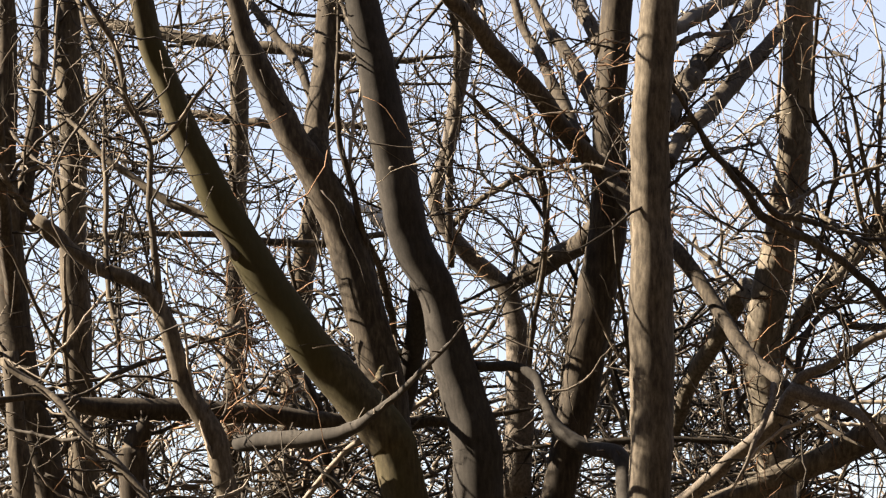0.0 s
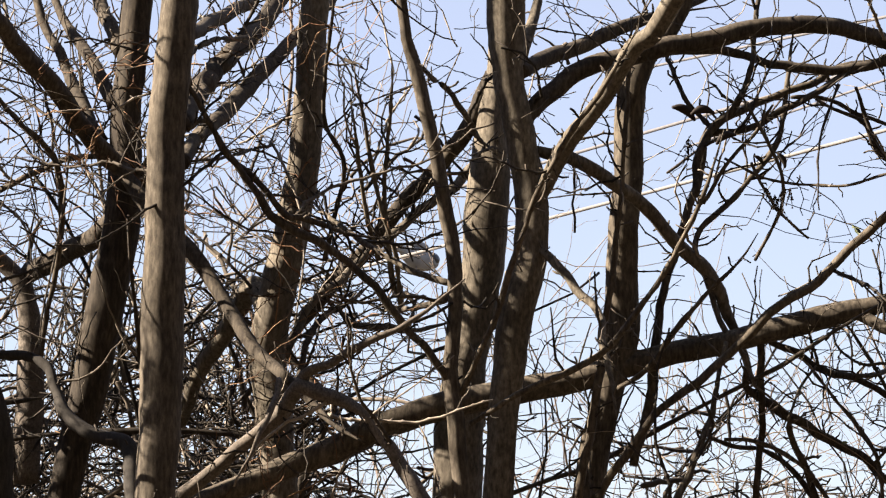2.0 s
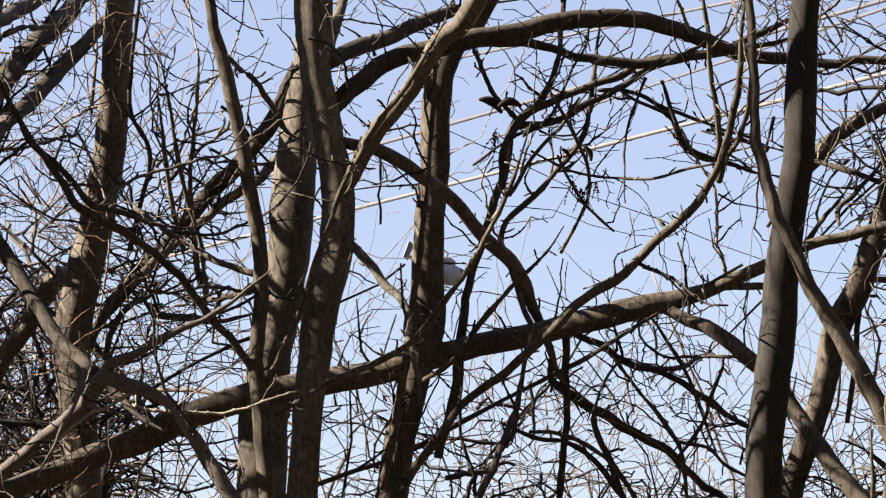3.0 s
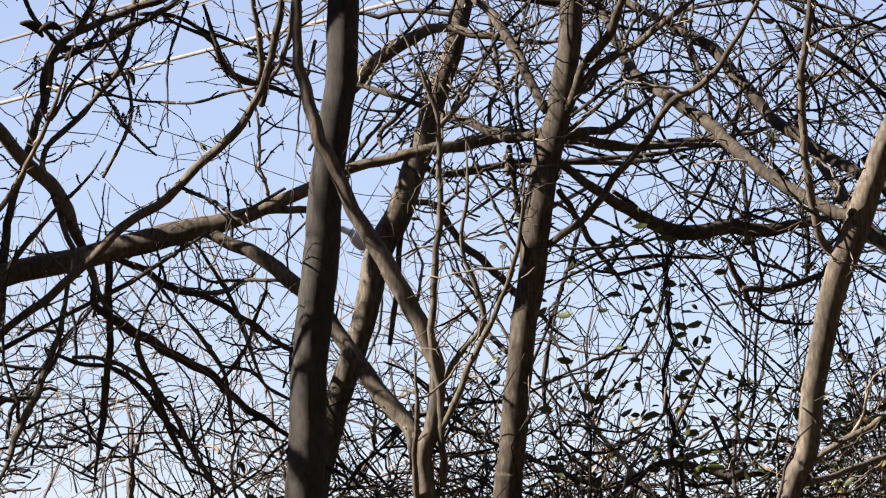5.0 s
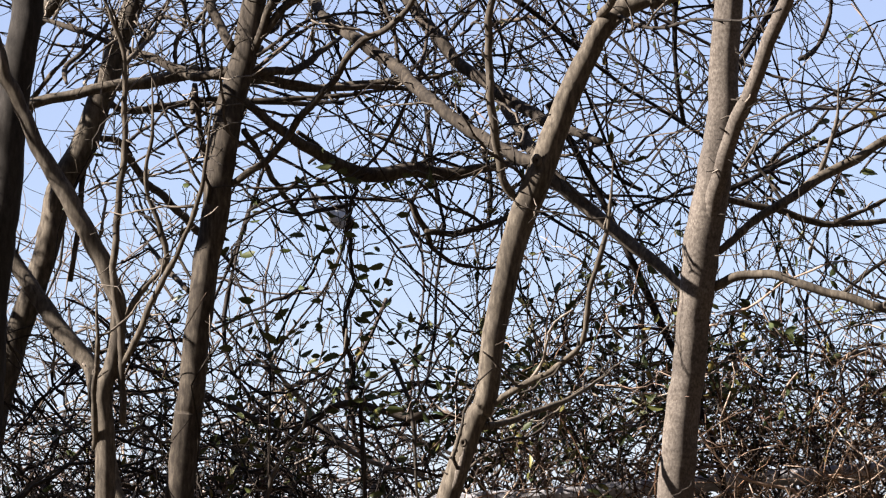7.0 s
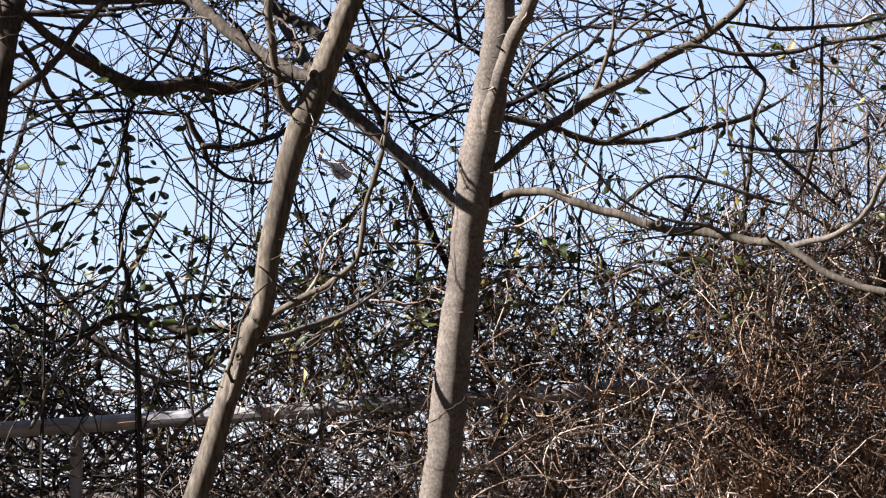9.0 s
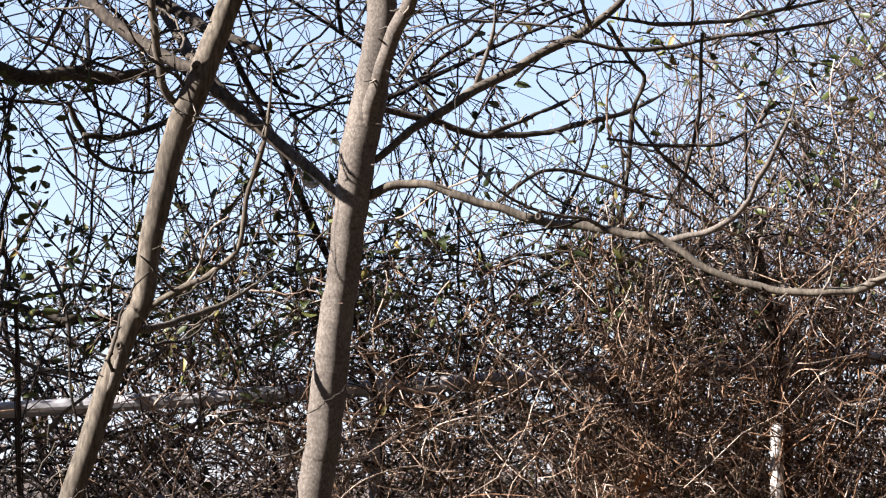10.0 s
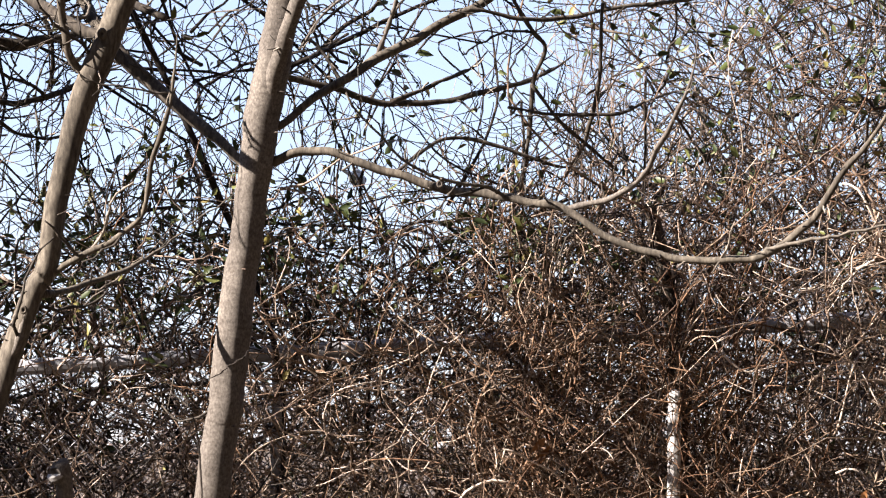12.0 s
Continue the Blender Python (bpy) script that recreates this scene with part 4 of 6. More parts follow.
limb(fallen, "branch", (3.137, 14.566, 2.963, 0.0053), (3.214, 14.626, 3.032, 0.0053), (3.330, 14.677, 2.893, 0.0071), (3.427, 14.732, 2.710, 0.0072), (3.504, 14.791, 2.547, 0.0054), mat=bark_dark)
dark_pole = tree("smooth straight trunk, shade painted in as dark bark", bark_smooth_shaded)
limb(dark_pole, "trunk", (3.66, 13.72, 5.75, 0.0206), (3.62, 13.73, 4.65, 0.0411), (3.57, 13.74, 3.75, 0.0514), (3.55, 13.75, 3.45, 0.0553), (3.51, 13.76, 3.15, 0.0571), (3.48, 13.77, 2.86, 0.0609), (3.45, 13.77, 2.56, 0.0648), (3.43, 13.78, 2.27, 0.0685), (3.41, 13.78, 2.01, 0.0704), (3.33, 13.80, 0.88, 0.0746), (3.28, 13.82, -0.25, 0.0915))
back_lean = tree("leaning brown trunk with arched limb", bark_grey)
limb(back_lean, "trunk", (4.587, 14.601, 5.909, 0.0136), (4.46, 14.64, 4.81, 0.0272), (4.28, 14.69, 3.91, 0.0340), (4.20, 14.71, 3.65, 0.0382), (4.13, 14.73, 3.41, 0.0424), (4.05, 14.75, 3.18, 0.0466), (3.96, 14.78, 2.99, 0.0508), (3.91, 14.79, 2.74, 0.0465), (3.83, 14.81, 2.52, 0.0464), (3.77, 14.83, 2.30, 0.0463), (3.72, 14.84, 2.04, 0.0463), (3.54, 14.89, 0.90, 0.0490), (3.44, 14.91, -0.25, 0.0601))
limb(back_lean, "branch", (3.84, 14.81, 3.59, 0.0276), (3.90, 14.73, 3.67, 0.0296), (3.95, 14.66, 3.72, 0.0274), (4.04, 14.57, 3.78, 0.0252), (4.149, 14.477, 3.821, 0.0180), (4.292, 14.373, 3.778, 0.0144), (4.450, 14.288, 3.744, 0.0086), (4.608, 14.223, 3.745, 0.0020))
limb(back_lean, "branch", (4.085, 14.745, 3.194, 0.0109), (4.187, 14.794, 3.180, 0.0128), (4.309, 14.837, 3.068, 0.0147), (4.431, 14.879, 2.966, 0.0148), (4.544, 14.923, 2.874, 0.0148), (4.698, 15.014, 2.761, 0.0089), (4.852, 15.124, 2.686, 0.0020))
limb(back_lean, "branch", (3.998, 14.769, 2.654, 0.0109), (4.102, 14.802, 3.297, 0.0110), (4.221, 14.831, 3.302, 0.0129), (4.382, 14.847, 3.339, 0.0129), (4.564, 14.855, 3.355, 0.0111), (4.911, 14.807, 3.361, 0.0093), (5.040, 14.819, 3.371, 0.0056), (5.168, 14.851, 3.404, 0.0020))
limb(back_lean, "branch", (3.832, 14.709, 3.328, 0.0091), (3.872, 14.595, 3.401, 0.0090), (3.897, 14.485, 3.451, 0.0072), (3.918, 14.426, 3.498, 0.0043), (3.938, 14.386, 3.563, 0.0020))
limb(back_lean, "branch", (4.162, 14.619, 3.443, 0.0091), (4.200, 14.504, 3.530, 0.0090), (4.213, 14.396, 3.573, 0.0090), (4.227, 14.310, 3.627, 0.0054), (4.241, 14.245, 3.704, 0.0020), mat=bark_pale)
limb(back_lean, "branch", (4.383, 14.659, 3.415, 0.0073), (4.385, 14.684, 3.546, 0.0091), (4.422, 14.699, 3.635, 0.0073), (4.415, 14.728, 3.767, 0.0092), (4.407, 14.756, 3.922, 0.0074), (4.402, 14.804, 4.030, 0.0044), (4.398, 14.873, 4.156, 0.0020), mat=bark_pale)
crooked = tree("crooked sapling with bright shoots", bark_grey)
limb(crooked, "trunk", (3.273, 13.612, 5.719, 0.0062), (3.312, 13.603, 4.619, 0.0125), (3.367, 13.589, 3.719, 0.0156), (3.384, 13.585, 3.523, 0.0195), (3.42, 13.57, 3.32, 0.0233), (3.48, 13.56, 3.17, 0.0233), (3.55, 13.54, 3.03, 0.0252), (3.62, 13.52, 2.91, 0.0291), (3.70, 13.50, 2.76, 0.0310), (3.77, 13.48, 2.60, 0.0310), (3.82, 13.47, 2.46, 0.0290), (3.80, 13.47, 2.29, 0.0290), (3.77, 13.48, 2.20, 0.0348), (3.77, 13.48, 2.00, 0.0348), (3.79, 13.48, 0.87, 0.0368), (3.80, 13.48, -0.25, 0.0452))
limb(crooked, "branch", (3.829, 13.466, 2.078, 0.0133), (3.813, 13.436, 2.347, 0.0116), (3.785, 13.409, 2.615, 0.0116), (3.792, 13.373, 2.883, 0.0116), (3.799, 13.336, 3.132, 0.0099), (3.784, 13.306, 3.341, 0.0083), (3.734, 13.285, 3.453, 0.0066), (3.697, 13.300, 3.542, 0.0040), (3.659, 13.335, 3.648, 0.0020))
limb(crooked, "branch", (3.823, 13.468, 2.426, 0.0100), (3.885, 13.398, 2.538, 0.0100), (3.946, 13.328, 2.649, 0.0099), (3.861, 13.301, 2.878, 0.0083), (3.868, 13.247, 3.046, 0.0066), (3.871, 13.249, 3.139, 0.0040), (3.875, 13.271, 3.249, 0.0020))
limb(crooked, "branch", (3.803, 13.474, 2.233, 0.0116), (3.858, 13.380, 2.382, 0.0116), (3.932, 13.280, 2.588, 0.0099), (3.986, 13.186, 2.754, 0.0082), (4.002, 13.102, 2.900, 0.0082), (4.013, 13.076, 3.005, 0.0049), (4.025, 13.069, 3.132, 0.0020))
limb(crooked, "branch", (3.737, 13.492, 1.998, 0.0116), (3.708, 13.396, 2.152, 0.0099), (3.694, 13.296, 2.338, 0.0082), (3.687, 13.272, 2.446, 0.0049), (3.679, 13.268, 2.575, 0.0020))
limb(crooked, "branch", (3.837, 13.464, 3.322, 0.0084), (3.984, 13.630, 3.445, 0.0085), (4.021, 13.827, 3.481, 0.0069), (4.039, 13.950, 3.504, 0.0041), (4.056, 14.094, 3.544, 0.0020))
dark_right = tree("dark trunk with peeling sunlit bark along one side", bark_dark)
limb(dark_right, "trunk", (4.581, 13.758, 5.784, 0.0162), (4.52, 13.78, 4.68, 0.0323), (4.43, 13.81, 3.78, 0.0404), (4.40, 13.82, 3.54, 0.0444), (4.36, 13.83, 3.33, 0.0483), (4.31, 13.84, 3.11, 0.0503), (4.28, 13.85, 2.87, 0.0462), (4.25, 13.86, 2.65, 0.0441), (4.22, 13.87, 2.41, 0.0441), (4.19, 13.88, 2.17, 0.0480), (4.18, 13.89, 2.01, 0.0500), (4.08, 13.91, 0.88, 0.0529), (4.03, 13.93, -0.25, 0.0649))
limb(dark_right, "branch", (4.334, 13.837, 3.429, 0.0173), (4.293, 13.955, 3.613, 0.0192), (4.246, 14.074, 3.776, 0.0176), (4.236, 14.181, 3.833, 0.0159), (4.217, 14.408, 3.950, 0.0096), (4.199, 14.654, 4.107, 0.0020))
limb(dark_right, "branch", (4.387, 13.820, 3.378, 0.0156), (4.434, 13.735, 3.540, 0.0155), (4.501, 13.643, 3.651, 0.0172), (4.510, 13.570, 3.711, 0.0154), (4.529, 13.435, 3.861, 0.0092), (4.548, 13.319, 4.050, 0.0020))
limb(dark_right, "branch", (4.305, 13.846, 2.944, 0.0138), (4.412, 13.725, 3.015, 0.0138), (4.512, 13.605, 3.150, 0.0137), (4.600, 13.487, 3.299, 0.0119), (4.654, 13.380, 3.414, 0.0119), (4.772, 13.250, 3.499, 0.0101), (4.847, 13.134, 3.659, 0.0084), (4.889, 13.100, 3.754, 0.0050), (4.931, 13.085, 3.871, 0.0020))
limb(dark_right, "branch", (4.370, 13.826, 3.261, 0.0156), (4.510, 13.856, 3.165, 0.0191), (4.66, 13.88, 3.08, 0.0243), (4.80, 13.91, 3.02, 0.0285), (4.94, 13.94, 3.01, 0.0286), (5.07, 13.96, 3.04, 0.0267), (5.22, 13.99, 3.03, 0.0248), (5.402, 13.994, 3.063, 0.0160), (5.622, 14.033, 3.116, 0.0096), (5.843, 14.093, 3.210, 0.0020))
limb(dark_right, "branch", (4.356, 13.830, 3.348, 0.0156), (4.231, 13.974, 3.348, 0.0157), (4.124, 14.110, 3.427, 0.0140), (4.034, 14.240, 3.482, 0.0106), (3.954, 14.385, 3.540, 0.0064), (3.874, 14.550, 3.625, 0.0020))
limb(dark_right, "branch", (4.385, 13.821, 3.347, 0.0156), (4.575, 13.917, 3.377, 0.0140), (4.721, 14.027, 3.452, 0.0124), (4.848, 14.154, 3.527, 0.0074), (4.976, 14.301, 3.634, 0.0020))
limb(dark_right, "branch", (4.192, 13.881, 2.563, 0.0103), (4.178, 14.042, 2.645, 0.0105), (4.173, 14.200, 2.718, 0.0088), (4.169, 14.341, 2.777, 0.0053), (4.165, 14.503, 2.858, 0.0020))
limb(dark_right, "branch", (4.376, 13.824, 3.135, 0.0121), (4.528, 13.985, 3.011, 0.0123), (4.662, 14.152, 2.922, 0.0106), (4.748, 14.289, 2.873, 0.0064), (4.835, 14.446, 2.851, 0.0020))
limb(dark_right, "branch", (4.356, 13.830, 3.350, 0.0139), (4.283, 13.937, 3.349, 0.0139), (4.194, 14.047, 3.391, 0.0140), (4.115, 14.154, 3.443, 0.0123), (3.960, 14.281, 3.507, 0.0106), (3.823, 14.401, 3.581, 0.0089), (3.736, 14.507, 3.635, 0.0053), (3.649, 14.633, 3.712, 0.0020))
limb(dark_right, "branch", (4.391, 13.819, 3.349, 0.0104), (4.521, 13.882, 3.327, 0.0122), (4.706, 13.926, 3.320, 0.0123), (4.932, 13.954, 3.336, 0.0106), (5.082, 14.007, 3.333, 0.0071), (5.175, 14.070, 3.337, 0.0043), (5.269, 14.153, 3.359, 0.0020))
limb(dark_right, "branch", (4.388, 13.820, 3.402, 0.0156), (4.482, 13.685, 3.561, 0.0138), (4.584, 13.545, 3.646, 0.0120), (4.669, 13.410, 3.713, 0.0102), (4.739, 13.329, 3.777, 0.0061), (4.810, 13.268, 3.867, 0.0020))
limb(dark_right, "branch", (4.006, 14.040, 3.224, 0.0105), (4.115, 14.086, 3.240, 0.0105), (4.332, 14.100, 3.276, 0.0106), (4.550, 14.109, 3.288, 0.0106), (4.867, 14.083, 3.316, 0.0089), (4.991, 14.102, 3.335, 0.0053), (5.114, 14.142, 3.376, 0.0020))
limb(dark_right, "branch", (5.065, 14.013, 2.939, 0.0106), (5.151, 14.045, 2.819, 0.0124), (5.194, 14.093, 2.757, 0.0089), (5.288, 14.122, 2.710, 0.0072), (5.406, 14.142, 2.694, 0.0072), (5.515, 14.164, 2.721, 0.0054))
limb(dark_right, "branch", (5.127, 13.990, 2.818, 0.0124), (5.281, 14.039, 2.816, 0.0125), (5.414, 14.096, 2.847, 0.0125), (5.558, 14.147, 2.927, 0.0108), (5.685, 14.222, 3.006, 0.0065), (5.811, 14.317, 3.112, 0.0020))
limb(dark_right, "branch", (3.802, 14.096, 3.316, 0.0070), (3.810, 14.163, 3.375, 0.0088), (3.887, 14.211, 3.445, 0.0088), (3.965, 14.259, 3.525, 0.0071), (4.028, 14.328, 3.596, 0.0042), (4.092, 14.417, 3.685, 0.0020))
limb(dark_right, "branch", (4.229, 13.974, 3.209, 0.0105), (4.269, 14.066, 3.323, 0.0105), (4.325, 14.154, 3.148, 0.0106), (4.373, 14.244, 3.054, 0.0089), (4.416, 14.355, 2.978, 0.0053), (4.459, 14.486, 2.924, 0.0020))
bent = tree("tall bent trunk arching over at its top", bark_grey)
limb(bent, "trunk", (8.222, 11.131, 5.560, 0.0097), (7.122, 11.615, 4.460, 0.0194), (5.55, 12.31, 3.56, 0.0243), (5.32, 12.41, 3.47, 0.0299), (5.20, 12.46, 3.39, 0.0337), (5.13, 12.49, 3.24, 0.0374), (5.06, 12.52, 3.07, 0.0411), (5.00, 12.54, 2.90, 0.0449), (4.94, 12.56, 2.75, 0.0448), (4.89, 12.58, 2.53, 0.0410), (4.85, 12.60, 2.32, 0.0410), (4.82, 12.61, 2.12, 0.0391), (4.76, 12.63, 1.97, 0.0391), (4.44, 12.75, 0.86, 0.0414), (4.26, 12.82, -0.25, 0.0508))
limb(bent, "branch", (4.821, 12.185, 5.590, 0.0045), (4.811, 12.276, 4.490, 0.0089), (4.797, 12.405, 3.590, 0.0111), (4.791, 12.461, 3.317, 0.0128), (4.811, 12.507, 3.070, 0.0144), (4.857, 12.542, 2.912, 0.0144), (4.923, 12.570, 2.803, 0.0145))
# Next two limbs: the vine tangle's shade is put in as near-black bark.
limb(bent, "branch", (5.00, 12.54, 2.92, 0.0220), (4.88, 12.80, 3.04, 0.0223), (4.81, 13.04, 3.17, 0.0227), (4.76, 13.27, 3.32, 0.0230), (4.69, 13.51, 3.44, 0.0234), (4.65, 13.74, 3.55, 0.0203), (4.644, 13.947, 3.697, 0.0162), (4.660, 14.153, 3.841, 0.0134), (4.674, 14.366, 3.984, 0.0081), (4.687, 14.600, 4.166, 0.0020), mat=bark_black)
limb(bent, "branch", (5.462, 13.108, 3.060, 0.0128), (5.34, 13.34, 3.16, 0.0200), (5.26, 13.55, 3.27, 0.0202), (5.19, 13.75, 3.39, 0.0205), (5.12, 13.96, 3.57, 0.0225), (5.07, 14.15, 3.72, 0.0210), (4.953, 14.370, 3.857, 0.0153), (4.844, 14.597, 3.992, 0.0092), (4.736, 14.843, 4.172, 0.0020), mat=bark_black)
limb(bent, "branch", (5.194, 12.461, 3.421, 0.0145), (5.181, 12.304, 3.474, 0.0127), (5.159, 12.150, 3.563, 0.0095), (5.143, 12.066, 3.637, 0.0057), (5.127, 12.003, 3.735, 0.0020))
limb(bent, "branch", (4.847, 12.600, 2.113, 0.0113), (4.910, 12.532, 2.187, 0.0113), (4.999, 12.454, 2.235, 0.0113), (5.070, 12.382, 2.316, 0.0096), (5.092, 12.330, 2.477, 0.0096), (5.123, 12.274, 2.674, 0.0080), (5.140, 12.273, 2.787, 0.0048), (5.156, 12.293, 2.920, 0.0020))
limb(bent, "branch", (4.821, 12.610, 2.042, 0.0129), (5.017, 12.748, 2.095, 0.0098), (5.260, 12.866, 2.178, 0.0083), (5.360, 12.945, 2.219, 0.0050), (5.461, 13.043, 2.280, 0.0020))
limb(bent, "branch", (4.750, 12.594, 1.984, 0.0048), (4.740, 12.598, 1.927, 0.0113), (4.718, 12.606, 1.871, 0.0145), (4.692, 12.616, 1.819, 0.0064), mat=bark_pale)
main_pale = tree("pale smooth-barked tree trunk dappled with branch shadows", bark_pale)
limb(main_pale, "trunk", (5.87, 12.71, 5.24, 0.0211), (5.82, 12.73, 4.14, 0.040), (5.764, 12.758, 3.24, 0.050), (5.742, 12.769, 3.00, 0.054), (5.703, 12.789, 2.71, 0.0605), (5.668, 12.797, 2.47, 0.0575), (5.644, 12.818, 2.22, 0.0585), (5.611, 12.825, 1.91, 0.0625), (5.583, 12.834, 1.67, 0.0618), (5.568, 12.847, 1.52, 0.064), (5.49, 12.876, 0.63, 0.069), (5.43, 12.90, -0.25, 0.0859))
limb(main_pale, "branch", (6.024, 11.802, 5.255, 0.0100), (5.93, 12.10, 4.16, 0.0201), (5.79, 12.53, 3.26, 0.0251), (5.77, 12.59, 3.16, 0.0271), (5.73, 12.66, 3.02, 0.0272), (5.71, 12.73, 2.84, 0.0292), (5.70, 12.79, 2.67, 0.0273))
limb(main_pale, "branch", (5.743, 12.768, 2.674, 0.0134), (5.887, 12.781, 2.774, 0.0152), (6.042, 12.787, 2.868, 0.0170), (6.197, 12.792, 2.962, 0.0187), (6.353, 12.795, 3.054, 0.0171), (6.527, 12.788, 3.141, 0.0172), (6.684, 12.787, 3.240, 0.0138), (6.770, 12.822, 3.359, 0.0122), (6.867, 12.892, 3.504, 0.0073), (6.964, 12.982, 3.679, 0.0020), mat=bark_grey)
limb(main_pale, "branch", (5.717, 12.780, 2.552, 0.0168), (5.815, 12.704, 2.580, 0.0151), (5.923, 12.622, 2.565, 0.0150), (6.033, 12.538, 2.525, 0.0150), (6.178, 12.436, 2.474, 0.0150), (6.320, 12.332, 2.436, 0.0149), (6.443, 12.236, 2.410, 0.0149), (6.548, 12.147, 2.385, 0.0148), (6.619, 12.077, 2.330, 0.0132), (6.771, 11.959, 2.239, 0.0131), (6.951, 11.822, 2.204, 0.0131), (7.085, 11.709, 2.228, 0.0146), (7.198, 11.606, 2.334, 0.0130), (7.278, 11.522, 2.493, 0.0113), (7.342, 11.448, 2.604, 0.0097), (7.400, 11.410, 2.714, 0.0058), (7.458, 11.392, 2.848, 0.0020), mat=bark_grey)
limb(main_pale, "branch", (6.548, 12.147, 2.385, 0.0099), (6.663, 11.999, 2.423, 0.0098), (6.726, 11.878, 2.495, 0.0098), (6.721, 11.794, 2.585, 0.0097), (6.765, 11.683, 2.767, 0.0065), (6.783, 11.666, 2.848, 0.0039), (6.802, 11.670, 2.945, 0.0020))
# A browner limb; its shade is put into the dark bark as well.
limb(main_pale, "branch", (5.678, 12.797, 2.497, 0.0168), (5.631, 12.927, 2.597, 0.0186), (5.56, 13.07, 2.71, 0.0237), (5.47, 13.21, 2.82, 0.0259), (5.36, 13.37, 2.98, 0.0281), (5.36, 13.47, 3.05, 0.0263), (5.358, 13.812, 3.268, 0.0158), (5.356, 14.170, 3.556, 0.0020), mat=bark_dark)
limb(main_pale, "branch", (6.483, 12.746, 3.131, 0.0051), (6.695, 12.721, 3.103, 0.0086), (6.854, 12.721, 3.111, 0.0086), (7.066, 12.691, 3.159, 0.0069), (7.396, 12.588, 3.216, 0.0070), (7.488, 12.589, 3.238, 0.0042), (7.580, 12.611, 3.278, 0.0020), mat=bark_dark)
limb(main_pale, "branch", (6.598, 12.687, 3.208, 0.0051), (6.830, 12.677, 3.198, 0.0086), (7.089, 12.649, 3.217, 0.0087), (7.396, 12.588, 3.298, 0.0070), (7.489, 12.600, 3.328, 0.0042), (7.581, 12.631, 3.376, 0.0020), mat=bark_dark)
limb(main_pale, "branch", (5.874, 13.038, 2.880, 0.0103), (5.952, 13.065, 2.868, 0.0120), (6.103, 13.058, 2.843, 0.0121), (6.255, 13.050, 2.808, 0.0121), (6.407, 13.039, 2.800, 0.0122), (6.559, 13.028, 2.819, 0.0105), (6.730, 13.005, 2.869, 0.0088), (6.891, 12.985, 2.927, 0.0070), (6.983, 13.003, 2.967, 0.0042), (7.075, 13.042, 3.023, 0.0020), mat=bark_dark)
limb(main_pale, "branch", (6.279, 12.959, 2.799, 0.0086), (6.449, 12.987, 2.862, 0.0069), (6.593, 13.027, 2.922, 0.0070), (6.680, 13.081, 2.964, 0.0042), (6.768, 13.155, 3.024, 0.0020), mat=bark_dark)
limb(main_pale, "branch", (6.653, 12.771, 3.196, 0.0069), (6.748, 12.778, 3.071, 0.0086), (6.817, 12.797, 3.011, 0.0087), (6.805, 12.860, 2.877, 0.0087), (6.808, 12.916, 2.617, 0.0087), (6.809, 12.971, 2.505, 0.0052), (6.810, 13.046, 2.415, 0.0020), mat=bark_dark)
limb(main_pale, "branch", (6.953, 12.610, 3.166, 0.0069), (6.987, 12.705, 2.893, 0.0069), (7.000, 12.812, 2.699, 0.0070), (7.006, 12.889, 2.619, 0.0042), (7.012, 12.986, 2.557, 0.0020), mat=bark_dark)
limb(main_pale, "branch", (5.937, 13.009, 2.973, 0.0051), (6.049, 13.040, 3.117, 0.0052), (6.190, 13.057, 3.201, 0.0052), (6.349, 13.064, 3.209, 0.0052), (6.637, 13.004, 3.204, 0.0052))
limb(main_pale, "branch", (6.207, 12.883, 3.034, 0.0051), (6.313, 12.942, 3.165, 0.0052), (6.447, 12.988, 3.258, 0.0052), (6.582, 13.032, 3.306, 0.0052))
limb(main_pale, "branch", (6.271, 12.963, 2.531, 0.0086), (6.435, 12.957, 2.643, 0.0069), (6.590, 12.953, 2.677, 0.0070), (6.854, 12.891, 2.607, 0.0070), (6.946, 12.899, 2.589, 0.0042), (7.039, 12.928, 2.588, 0.0020), mat=bark_dark)
limb(main_pale, "branch", (6.725, 12.733, 2.864, 0.0069), (6.845, 12.745, 2.749, 0.0069), (6.965, 12.756, 2.664, 0.0069), (7.103, 12.756, 2.577, 0.0052), mat=bark_dark)
limb(main_pale, "branch", (6.654, 12.770, 2.784, 0.0052), (6.862, 12.735, 2.765, 0.0069), (7.070, 12.698, 2.775, 0.0069), (7.190, 12.707, 2.831, 0.0052), mat=bark_dark)
limb(main_pale, "branch", (6.181, 12.895, 2.944, 0.0086), (6.185, 12.838, 3.010, 0.0085), (6.194, 12.778, 3.114, 0.0068), (6.200, 12.761, 3.203, 0.0041), (6.206, 12.764, 3.308, 0.0020))
limb(main_pale, "branch", (6.554, 12.710, 3.171, 0.0086), (6.510, 12.676, 3.230, 0.0085), (6.473, 12.639, 3.284, 0.0068), (6.426, 12.622, 3.358, 0.0041), (6.379, 12.625, 3.449, 0.0020))
back_vertical = tree("brown trunk standing back among the twigs", bark_grey)
limb(back_vertical, "trunk", (-0.806, 16.981, 6.602, 0.0138), (-0.81, 16.98, 5.50, 0.0277), (-0.82, 16.98, 4.60, 0.0346), (-0.82, 16.98, 4.14, 0.0368), (-0.84, 16.98, 3.63, 0.0413), (-0.85, 16.98, 3.12, 0.0411), (-0.87, 16.98, 2.57, 0.0432), (-0.90, 16.98, 1.16, 0.0458), (-0.91, 16.98, -0.25, 0.0562))
back_grey = tree("grey leaning trunk at the back", bark_grey)
